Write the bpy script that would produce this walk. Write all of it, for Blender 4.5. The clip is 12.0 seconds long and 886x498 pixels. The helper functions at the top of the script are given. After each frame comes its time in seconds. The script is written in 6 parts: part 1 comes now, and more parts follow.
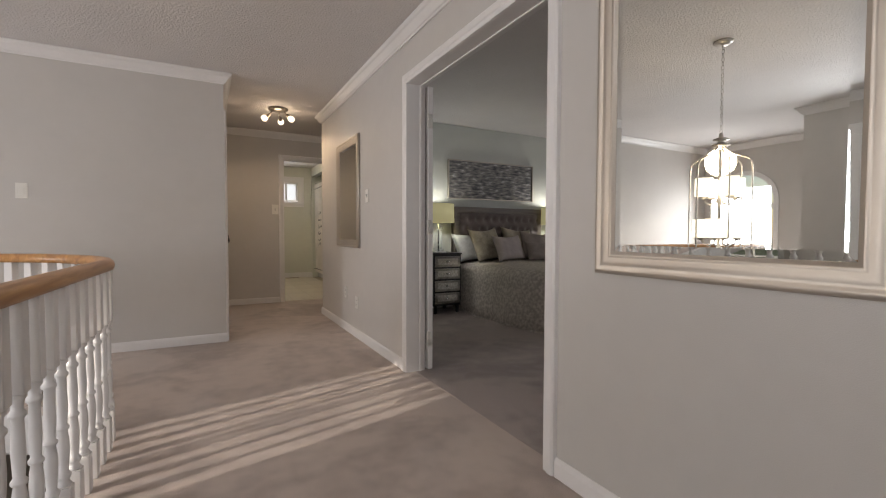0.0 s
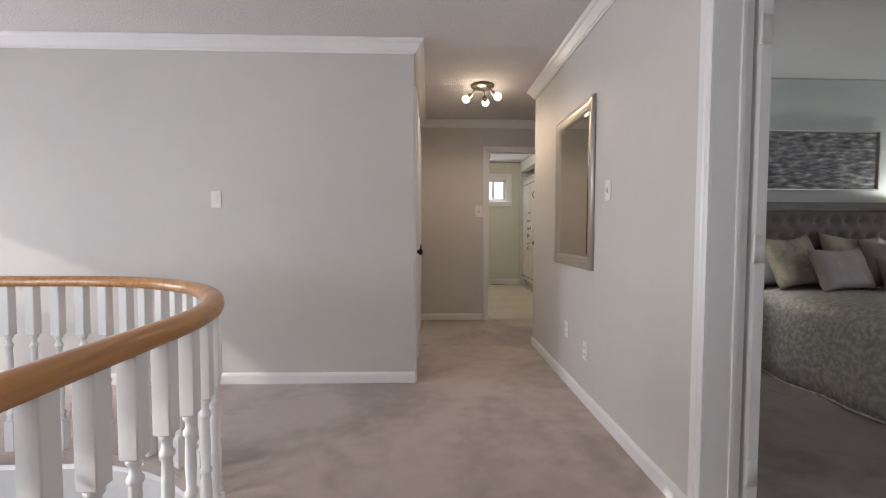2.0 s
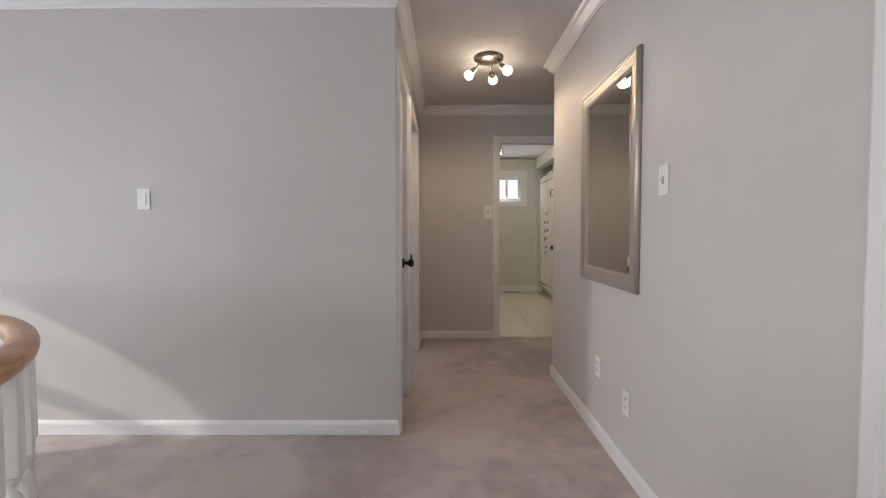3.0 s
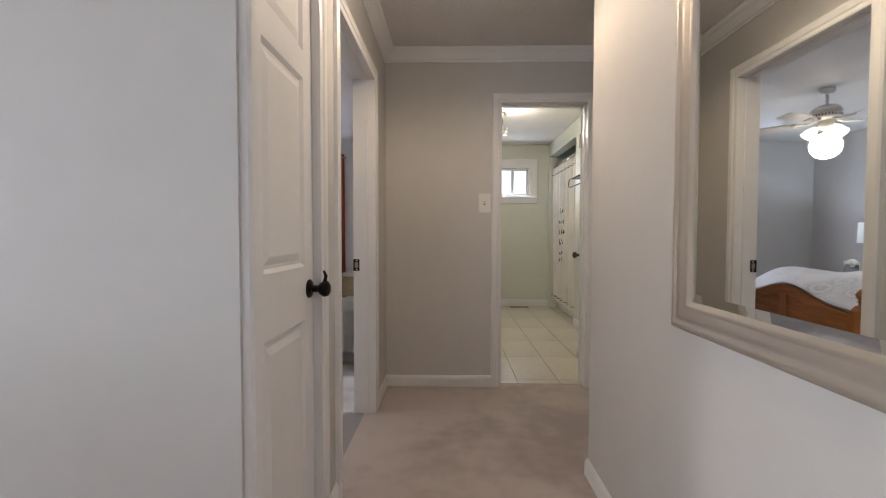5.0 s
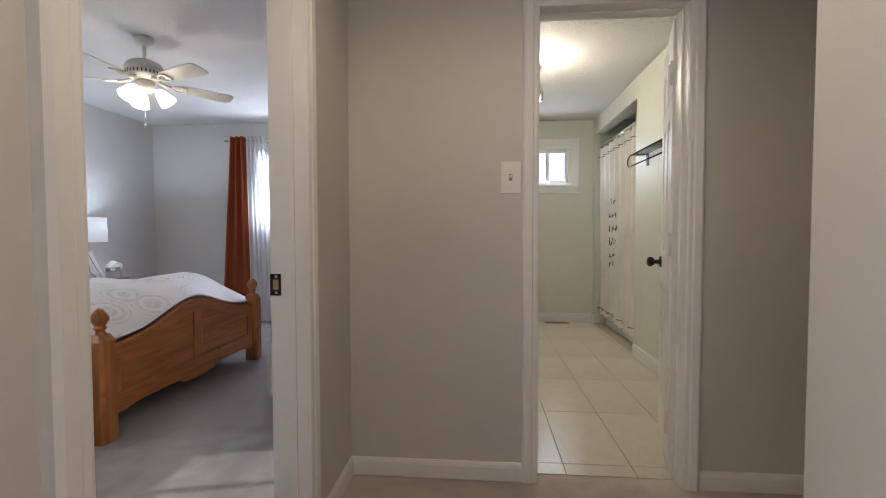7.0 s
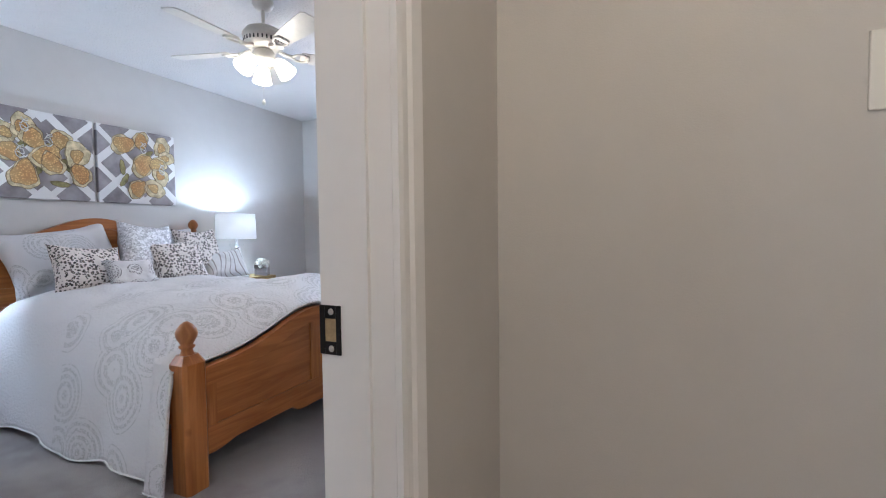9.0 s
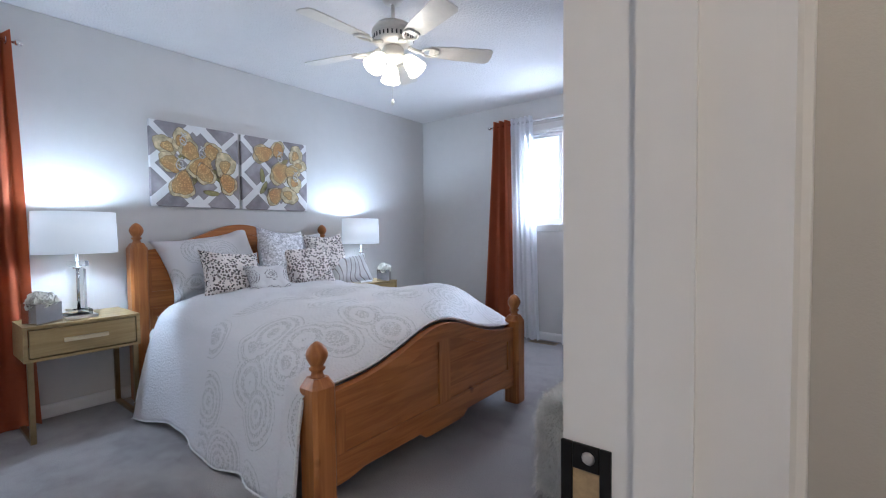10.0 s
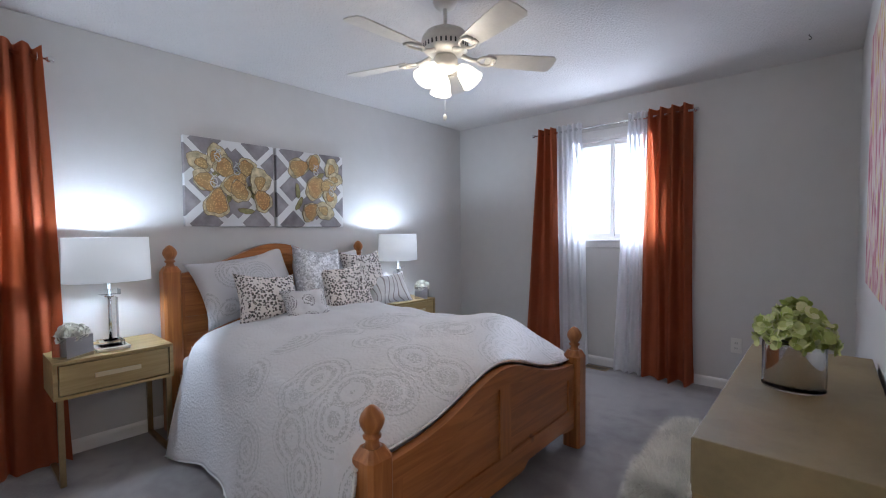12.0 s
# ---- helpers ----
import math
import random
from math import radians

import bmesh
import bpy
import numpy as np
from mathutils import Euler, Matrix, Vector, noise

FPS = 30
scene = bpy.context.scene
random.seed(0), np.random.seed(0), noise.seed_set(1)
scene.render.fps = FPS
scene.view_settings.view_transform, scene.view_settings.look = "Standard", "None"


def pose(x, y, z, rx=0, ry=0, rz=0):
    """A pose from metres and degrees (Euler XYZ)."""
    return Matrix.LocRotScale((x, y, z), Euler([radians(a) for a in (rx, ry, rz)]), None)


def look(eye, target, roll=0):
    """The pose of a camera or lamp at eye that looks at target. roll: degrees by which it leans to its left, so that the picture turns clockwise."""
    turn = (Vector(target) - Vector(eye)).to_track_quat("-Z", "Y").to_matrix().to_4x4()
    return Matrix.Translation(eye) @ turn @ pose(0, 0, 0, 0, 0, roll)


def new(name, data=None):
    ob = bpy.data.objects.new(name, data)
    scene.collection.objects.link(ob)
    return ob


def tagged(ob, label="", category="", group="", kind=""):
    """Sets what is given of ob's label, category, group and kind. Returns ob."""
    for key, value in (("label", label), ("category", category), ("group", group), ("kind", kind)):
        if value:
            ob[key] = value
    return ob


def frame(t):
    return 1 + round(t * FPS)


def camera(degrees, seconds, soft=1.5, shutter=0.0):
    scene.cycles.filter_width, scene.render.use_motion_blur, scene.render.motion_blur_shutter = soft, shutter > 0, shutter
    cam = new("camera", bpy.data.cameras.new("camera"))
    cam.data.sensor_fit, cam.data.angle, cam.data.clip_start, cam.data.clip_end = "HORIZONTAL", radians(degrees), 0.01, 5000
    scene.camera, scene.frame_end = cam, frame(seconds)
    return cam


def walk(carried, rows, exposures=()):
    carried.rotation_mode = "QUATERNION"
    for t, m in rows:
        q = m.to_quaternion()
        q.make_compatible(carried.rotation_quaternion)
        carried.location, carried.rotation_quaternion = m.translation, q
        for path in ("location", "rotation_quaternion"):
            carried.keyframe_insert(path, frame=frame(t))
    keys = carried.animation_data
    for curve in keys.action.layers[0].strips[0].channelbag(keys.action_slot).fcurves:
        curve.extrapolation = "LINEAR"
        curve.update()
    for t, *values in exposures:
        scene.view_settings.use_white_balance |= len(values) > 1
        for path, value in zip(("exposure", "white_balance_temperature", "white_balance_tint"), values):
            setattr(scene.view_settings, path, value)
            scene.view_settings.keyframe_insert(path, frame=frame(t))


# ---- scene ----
EXPOSURES = [(0, -0.62, 6900, 12), (0.5, -0.55, 6750, 12), (1.0, -0.22, 6400, 11), (1.5, -0.15, 6250, 11), (2.0, -0.26, 6250, 11), (2.5, -0.32, 6200, 11), (3.0, -0.32, 6150, 10), (5.0, -0.06, 5950, 9), (5.5, -0.02, 5900, 8), (6.0, -0.08, 5750, 7), (6.5, -0.12, 5950, 7), (8.5, 0.36, 5700, 7), (9.0, 0.38, 5450, 6), (9.5, 0.26, 5350, 6), (10.0, 0.18, 5350, 6), (10.5, 0.12, 5500, 7), (11.2, -0.07, 5700, 8), (12.0, -0.18, 5750, 8)]
cam = camera(90.6, 12.0, soft=1.1)
PATH = [
    (0, (-0.013, 0.073, 0.987), (0.933, 1.833, 0.917), 0.2),
    (0.5, (0.047, 0.373, 1.012), (0.555, 2.306, 0.935), 0.3),
    (1, (0.097, 0.675, 1.036), (0.37, 2.655, 0.956), 0.2),
    (1.5, (0.187, 1.011, 1.081), (0.336, 3.004, 1.0), 0.1),
    (2, (0.239, 1.386, 1.094), (0.302, 3.383, 1.007), 0.2),
    (2.5, (0.31, 1.74, 1.108), (0.317, 3.738, 1.025), 0.1),
    (3, (0.396, 2.108, 1.124), (0.385, 4.106, 1.042), -0.1),
    (5, (0.602, 3.521, 1.100), (0.563, 5.519, 1.032), 0.1),
    (5.5, (0.634, 3.856, 1.100), (0.578, 5.855, 1.037), 0.0),
    (6, (0.686, 4.182, 1.095), (0.611, 6.175, 1.036), 0.0),
    (6.5, (0.716, 4.464, 1.093), (0.599, 6.454, 1.027), 0.0),
    (8.5, (0.551, 5.519, 1.042), (-0.008, 7.437, 0.956), -0.7),
    (9, (0.434, 5.654, 1.053), (-0.382, 7.479, 0.973), -0.7),
    (9.5, (0.283, 5.763, 1.079), (-0.787, 7.45, 0.997), -0.5),
    (10, (0.139, 5.853, 1.104), (-1.095, 7.425, 1.029), -0.6),
    (10.5, (0.007, 5.874, 1.131), (-1.29, 7.394, 1.056), -0.3),
    (11, (-0.117, 5.907, 1.151), (-1.427, 7.415, 1.076), -0.4),
    (11.5, (-0.144, 5.934, 1.195), (-1.458, 7.44, 1.118), -0.6),
    (12, (-0.15, 5.945, 1.255), (-1.466, 7.45, 1.18), -0.5),
]
walk(cam, [(t, look(eye, target, roll)) for t, eye, target, roll in PATH], EXPOSURES)

# ---- sun, sky and window light ----
SUN_WAY = Vector((1.0, 0.25, -0.38)).normalized()
world = bpy.data.worlds.new("sky_world")
scene.world = world
world.use_nodes = True
_wn = world.node_tree.nodes
_sky = _wn.new("ShaderNodeTexSky")
_sky.sky_type = "NISHITA"
_sky.sun_disc = False
_sky.sun_elevation = math.asin(-SUN_WAY.z)
_sky.sun_rotation = math.atan2(-SUN_WAY.x, -SUN_WAY.y)
_wn["Background"].inputs[1].default_value = 0.13
world.node_tree.links.new(_sky.outputs[0], _wn["Background"].inputs[0])


def lamp(name, kind, energy, color, matrix, size=0.1, size_y=None):
    d = bpy.data.lights.new(name, kind)
    d.energy, d.color = energy, color
    if kind == "SUN":
        d.angle = radians(size)
    elif kind == "AREA":
        d.shape, d.size, d.size_y = "RECTANGLE", size, size_y
    else:
        d.shadow_soft_size = size
    ob = new(name, d)
    ob.matrix_world = matrix
    return ob


SKY_COL = (0.88, 0.92, 1.0)
BLUE_SKY = (0.84, 0.89, 1.0)
WARM = (1.0, 0.80, 0.58)
COOL = (0.78, 0.88, 1.0)
lamp("sun", "SUN", 3.1, (1.0, 0.93, 0.84), look((-20, -5, 8), Vector((-20, -5, 8)) + SUN_WAY), 0.6)
# daylight in the window openings; the foyer and main bedroom lamps are added fill
lamp("window_light_arch", "AREA", 70, SKY_COL, look((-4.80, 3.86, 0.8), (0, 3.2, 0.4)), 0.8, 1.8)
lamp("window_light_stair", "AREA", 54, SKY_COL, look((-3.32, 1.55, 1.4), (0, 1.6, 0.9)), 0.9, 1.2)
# fill from behind the camera; no window is known in the south wall
lamp("fill_light_foyer", "AREA", 54, SKY_COL, look((-1.9, -2.45, 1.2), (-0.6, 2, 1.0)), 1.6, 1.5)
lamp("window_light_north", "AREA", 30, BLUE_SKY, look((-1.60, 9.93, 1.65), (-1.6, 5, 0.9)), 0.7, 0.85)
lamp("window_light_west", "AREA", 5, BLUE_SKY, look((-3.35, 5.55, 1.65), (0, 5.9, 0.9)), 0.5, 0.85)
lamp("window_light_bath", "AREA", 7, SKY_COL, look((1.54, 10.17, 1.90), (1.3, 7, 0.8)), 0.4, 0.5)
# fill that lifts the main bedroom; its east window is assumed, never in sight
lamp("fill_light_master", "AREA", 40, SKY_COL, look((6.3, 1.2, 1.5), (2.5, 2.2, 0.6)), 1.2, 1.2)


# ---- materials ----
def material(name, color, rough=0.6, metal=0.0, scale=8.0, vary=0.06, bump=0.0, bump_scale=120.0, hue2=None, **extra):
    """A surface with two scales of colour change and a fine relief, at real size."""
    m = bpy.data.materials.new(name)
    m.use_nodes = True
    nt = m.node_tree
    n, l = nt.nodes, nt.links
    b = n["Principled BSDF"]
    b.inputs["Roughness"].default_value = rough
    b.inputs["Metallic"].default_value = metal
    for k, v in extra.items():
        b.inputs[k.replace("_", " ")].default_value = v
    tc = n.new("ShaderNodeTexCoord")
    n1 = n.new("ShaderNodeTexNoise")
    n1.inputs["Scale"].default_value = scale
    n1.inputs["Detail"].default_value = 5
    l.new(tc.outputs["Object"], n1.inputs["Vector"])
    n2 = n.new("ShaderNodeTexNoise")
    n2.inputs["Scale"].default_value = scale * 9
    n2.inputs["Detail"].default_value = 3
    l.new(tc.outputs["Object"], n2.inputs["Vector"])
    mx = n.new("ShaderNodeMath")
    mx.operation = "MULTIPLY_ADD"
    mx.inputs[1].default_value = 0.35
    l.new(n2.outputs[0], mx.inputs[0])
    l.new(n1.outputs[0], mx.inputs[2])
    rp = n.new("ShaderNodeValToRGB")
    c2 = hue2 or tuple(c * (1 - 2.2 * vary) for c in color)
    rp.color_ramp.elements[0].position, rp.color_ramp.elements[1].position = 0.48, 0.86
    rp.color_ramp.elements[0].color = (*c2, 1)
    rp.color_ramp.elements[1].color = (*[min(1, c * (1 + vary)) for c in color], 1)
    l.new(mx.outputs[0], rp.inputs[0])
    l.new(rp.outputs[0], b.inputs["Base Color"])
    if bump:
        n3 = n.new("ShaderNodeTexNoise")
        n3.inputs["Scale"].default_value = bump_scale
        n3.inputs["Detail"].default_value = 4
        l.new(tc.outputs["Object"], n3.inputs["Vector"])
        bp = n.new("ShaderNodeBump")
        bp.inputs["Strength"].default_value = bump
        bp.inputs["Distance"].default_value = 0.01
        l.new(n3.outputs[0], bp.inputs["Height"])
        l.new(bp.outputs[0], b.inputs["Normal"])
    return m


def glow(name, color, strength, body=(0.9, 0.88, 0.84)):
    m = material(name, body, 0.5, vary=0.01)
    b = m.node_tree.nodes["Principled BSDF"]
    b.inputs["Emission Color"].default_value = (*color, 1)
    b.inputs["Emission Strength"].default_value = strength
    return m


def carpet(name, light, dark, patch=1.3):
    """Cut-pile carpet: tufts, and large patches where the pile leans another way."""
    m = bpy.data.materials.new(name)
    m.use_nodes = True
    nt = m.node_tree
    n, l = nt.nodes, nt.links
    b = n["Principled BSDF"]
    b.inputs["Roughness"].default_value = 0.95
    b.inputs["Sheen Weight"].default_value = 0.25
    tc = n.new("ShaderNodeTexCoord")
    big = n.new("ShaderNodeTexNoise")
    big.inputs["Scale"].default_value = patch
    big.inputs["Detail"].default_value = 3
    big.inputs["Distortion"].default_value = 0.9
    mid = n.new("ShaderNodeTexNoise")
    mid.inputs["Scale"].default_value = 9
    mid.inputs["Detail"].default_value = 4
    tuft = n.new("ShaderNodeTexNoise")
    tuft.inputs["Scale"].default_value = 260
    tuft.inputs["Detail"].default_value = 2
    for k in (big, mid, tuft):
        l.new(tc.outputs["Object"], k.inputs["Vector"])
    a = n.new("ShaderNodeMath")
    a.operation = "MULTIPLY_ADD"
    a.inputs[1].default_value = 0.5
    l.new(mid.outputs[0], a.inputs[0])
    l.new(big.outputs[0], a.inputs[2])
    a2 = n.new("ShaderNodeMath")
    a2.operation = "MULTIPLY_ADD"
    a2.inputs[1].default_value = 0.35
    l.new(tuft.outputs[0], a2.inputs[0])
    l.new(a.outputs[0], a2.inputs[2])
    rp = n.new("ShaderNodeValToRGB")
    rp.color_ramp.elements[0].position, rp.color_ramp.elements[1].position = 0.72, 1.12
    rp.color_ramp.elements[0].color = (*dark, 1)
    rp.color_ramp.elements[1].color = (*light, 1)
    rp.color_ramp.elements[1].position = 1.0
    l.new(a2.outputs[0], rp.inputs[0])
    l.new(rp.outputs[0], b.inputs["Base Color"])
    bp = n.new("ShaderNodeBump")
    bp.inputs["Strength"].default_value = 0.7
    bp.inputs["Distance"].default_value = 0.012
    l.new(tuft.outputs[0], bp.inputs["Height"])
    bp2 = n.new("ShaderNodeBump")
    bp2.inputs["Strength"].default_value = 0.25
    bp2.inputs["Distance"].default_value = 0.03
    l.new(mid.outputs[0], bp2.inputs["Height"])
    l.new(bp.outputs[0], bp2.inputs["Normal"])
    l.new(bp2.outputs[0], b.inputs["Normal"])
    return m


def wood(name, light, dark, rough=0.35, axis=2, scale=7.0, knots=True):
    """Straight-grained wood along one axis, with darker streaks and a few knots."""
    m = bpy.data.materials.new(name)
    m.use_nodes = True
    nt = m.node_tree
    n, l = nt.nodes, nt.links
    b = n["Principled BSDF"]
    b.inputs["Roughness"].default_value = rough
    tc = n.new("ShaderNodeTexCoord")
    mp = n.new("ShaderNodeMapping")
    sc = [scale, scale, scale]
    sc[axis] = scale * 0.07
    mp.inputs["Scale"].default_value = sc
    l.new(tc.outputs["Object"], mp.inputs["Vector"])
    g = n.new("ShaderNodeTexNoise")
    g.inputs["Scale"].default_value = 3.5
    g.inputs["Detail"].default_value = 7
    g.inputs["Distortion"].default_value = 1.4
    l.new(mp.outputs[0], g.inputs["Vector"])
    rp = n.new("ShaderNodeValToRGB")
    rp.color_ramp.elements[0].position, rp.color_ramp.elements[1].position = 0.36, 0.66
    rp.color_ramp.elements[0].color = (*dark, 1)
    rp.color_ramp.elements[1].color = (*light, 1)
    l.new(g.outputs[0], rp.inputs[0])
    out = rp.outputs[0]
    if knots:
        v = n.new("ShaderNodeTexVoronoi")
        v.inputs["Scale"].default_value = 4.2
        l.new(tc.outputs["Object"], v.inputs["Vector"])
        kr = n.new("ShaderNodeValToRGB")
        kr.color_ramp.elements[0].position, kr.color_ramp.elements[1].position = 0.03, 0.11
        kr.color_ramp.elements[0].color = (0.16, 0.06, 0.02, 1)
        kr.color_ramp.elements[1].color = (1, 1, 1, 1)
        l.new(v.outputs["Distance"], kr.inputs[0])
        mm = n.new("ShaderNodeMix")
        mm.data_type, mm.blend_type = "RGBA", "MULTIPLY"
        mm.inputs[0].default_value = 0.8
        l.new(out, mm.inputs[6])
        l.new(kr.outputs[0], mm.inputs[7])
        out = mm.outputs[2]
    l.new(out, b.inputs["Base Color"])
    bp = n.new("ShaderNodeBump")
    bp.inputs["Strength"].default_value = 0.12
    bp.inputs["Distance"].default_value = 0.004
    l.new(g.outputs[0], bp.inputs["Height"])
    l.new(bp.outputs[0], b.inputs["Normal"])
    return m


WALL_HALL = material("wall_paint_greige", (0.595, 0.567, 0.535), 0.55, scale=1.2, vary=0.02, bump=0.10, bump_scale=320)
WALL_BED = material("wall_paint_pale_grey", (0.63, 0.61, 0.59), 0.55, scale=1.2, vary=0.02, bump=0.10, bump_scale=320)
WALL_MASTER = material("wall_paint_sage_grey", (0.56, 0.57, 0.53), 0.55, scale=1.2, vary=0.02, bump=0.10, bump_scale=320)
WALL_BATH = material("wall_paint_pale_green", (0.64, 0.64, 0.56), 0.45, scale=1.2, vary=0.02, bump=0.08, bump_scale=320)
# lower storey brown, with the stairwell's shade mixed into the colour
WALL_LOW = material("lower_hall_shaded_brown", (0.20, 0.165, 0.13), 0.6, scale=1.2, vary=0.03)
CEIL = material("ceiling_stipple_white", (0.73, 0.70, 0.685), 0.8, scale=2, vary=0.015, bump=0.8, bump_scale=75)
TRIM = material("trim_white_gloss_paint", (0.80, 0.78, 0.765), 0.32, scale=3, vary=0.015, bump=0.03, bump_scale=60)
CARPET = carpet("carpet_taupe", (0.62, 0.52, 0.46), (0.41, 0.335, 0.295))
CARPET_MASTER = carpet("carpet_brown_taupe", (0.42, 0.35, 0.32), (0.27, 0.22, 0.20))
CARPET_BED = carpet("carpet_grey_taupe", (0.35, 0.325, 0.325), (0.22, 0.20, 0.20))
TILE = material("bath_tile_cream", (0.60, 0.535, 0.42), 0.28, scale=2.2, vary=0.06, bump=0.02)
GROUT = material("bath_grout", (0.52, 0.465, 0.36), 0.9, vary=0.05)
MIRROR = material("mirror_glass", (0.86, 0.88, 0.86), 0.015, 1.0, vary=0.0)
CHAMPAGNE = material("champagne_silver_frame", (0.52, 0.47, 0.41), 0.45, 0.75, scale=3, vary=0.03, bump=0.02, bump_scale=200)
NICKEL = material("brushed_nickel", (0.62, 0.58, 0.53), 0.28, 1.0, scale=30, vary=0.04)
CHROME = material("chrome", (0.82, 0.82, 0.83), 0.08, 1.0, vary=0.01)
BLACK = material("black_bronze_hardware", (0.016, 0.014, 0.013), 0.35, 0.6, vary=0.1)
PLASTIC = material("white_switch_plastic", (0.80, 0.78, 0.73), 0.35, vary=0.01)
DARKSLOT = material("dark_slot", (0.03, 0.03, 0.03), 0.6, vary=0.05)
OAK = wood("oak_handrail", (0.56, 0.29, 0.105), (0.36, 0.16, 0.05), 0.28, axis=1, knots=False)
GLASS = material("clear_glass", (1, 1, 1), 0.0, vary=0.0, Transmission_Weight=1.0, IOR=1.45)
GROUND = material("ground_grass", (0.10, 0.12, 0.06), 0.95, scale=0.6, vary=0.15)


# ---- mesh helpers ----
def mesh_of(bm, name, mats):
    me = bpy.data.meshes.new(name)
    bmesh.ops.recalc_face_normals(bm, faces=bm.faces[:])
    bm.to_mesh(me)
    bm.free()
    for m in mats if isinstance(mats, (list, tuple)) else (mats,):
        me.materials.append(m)
    return me


def smooth(bm, angle=40):
    for f in bm.faces:
        f.smooth = True
    for e in bm.edges:
        if len(e.link_faces) == 2:
            e.smooth = e.calc_face_angle(0) < radians(angle)
    return bm


def part(name, bm, mat, parent, label=""):
    """Link a bmesh as one mesh object under a thing or a part."""
    ob = new(name, mesh_of(bm, name, mat))
    ob.parent = parent
    return tagged(ob, label=label)


def solid(name, bm, mat, label="", category="", group="", kind=""):
    """A top-level thing that is one mesh."""
    return tagged(new(name, mesh_of(bm, name, mat)), label, category, group, kind)


def thing(name, m, label, category, group="", kind=""):
    """An Empty at the base of a thing with parts."""
    ob = new(name)
    ob.empty_display_size = 0.1
    ob.matrix_world = m
    return tagged(ob, label, category, group, kind)


def shared(name, me, parent, m, label=""):
    ob = new(name, me)
    ob.parent = parent
    ob.matrix_basis = m
    return tagged(ob, label=label)


def box(bm, x0, x1, y0, y1, z0, z1, bevel=0.0, seg=2, m=None, mi=0):
    vs = [bm.verts.new((x, y, z)) for x in (x0, x1) for y in (y0, y1) for z in (z0, z1)]
    q = [(0, 1, 3, 2), (4, 6, 7, 5), (0, 4, 5, 1), (2, 3, 7, 6), (0, 2, 6, 4), (1, 5, 7, 3)]
    fs = [bm.faces.new([vs[i] for i in f]) for f in q]
    for f in fs:
        f.material_index = mi
    if bevel:
        es = list({e for f in fs for e in f.edges})
        r = bmesh.ops.bevel(bm, geom=es, offset=bevel, segments=seg, affect="EDGES", profile=0.5)
        vs = list({v for f in r["faces"] for v in f.verts} | {v for v in vs if v.is_valid})
    if m is not None:
        bmesh.ops.transform(bm, matrix=m, verts=[v for v in vs if v.is_valid])
    return bm


def boxes(*rows, bevel=0.0, seg=2):
    bm = bmesh.new()
    for r in rows:
        box(bm, *r, bevel=bevel, seg=seg)
    return bm


def lathe(profile, n=24, bm=None, at=(0, 0, 0), m=None, cap=True):
    """Turn (radius, z) pairs about z."""
    bm = bm or bmesh.new()
    rings, made = [], []
    for r, z in profile:
        ring = [bm.verts.new((at[0] + r * math.cos(2 * math.pi * i / n), at[1] + r * math.sin(2 * math.pi * i / n), at[2] + z)) for i in range(n)]
        rings.append(ring)
        made += ring
    for a, b in zip(rings, rings[1:]):
        for i in range(n):
            bm.faces.new((a[i], a[(i + 1) % n], b[(i + 1) % n], b[i]))
    if cap:
        if profile[0][0] > 1e-4:
            bm.faces.new(list(reversed(rings[0])))
        if profile[-1][0] > 1e-4:
            bm.faces.new(rings[-1])
    if m is not None:
        bmesh.ops.transform(bm, matrix=m, verts=made)
    return smooth(bm)


def sweep(path, profile, closed=False, place=None, bm=None, loop=True):
    """Carry a profile (offset to the left of the path, height) along a plane path with mitred corners."""
    bm = bm or bmesh.new()
    n = len(path)
    pts = [Vector(p) for p in path]
    rows = []
    for i in range(n):
        a = pts[i - 1] if (i or closed) else None
        c = pts[(i + 1) % n] if (i < n - 1 or closed) else None
        d1 = (pts[i] - a).normalized() if a is not None else None
        d2 = (c - pts[i]).normalized() if c is not None else None
        d1, d2 = d1 or d2, d2 or d1
        n1, n2 = Vector((-d1.y, d1.x)), Vector((-d2.y, d2.x))
        nn = n1 + n2
        nn = nn / max(0.15, nn.length_squared / 2)
        row = []
        for u, v in profile:
            q = pts[i] + nn * u
            row.append(bm.verts.new(place(q.x, q.y, v) if place else (q.x, q.y, v)))
        rows.append(row)
    k = len(profile)
    pairs = list(zip(rows, rows[1:])) + ([(rows[-1], rows[0])] if closed else [])
    for a, b in pairs:
        for j in range(k if loop else k - 1):
            bm.faces.new((a[j], a[(j + 1) % k], b[(j + 1) % k], b[j]))
    if not closed and loop:
        bm.faces.new(rows[0])
        bm.faces.new(list(reversed(rows[-1])))
    return bm


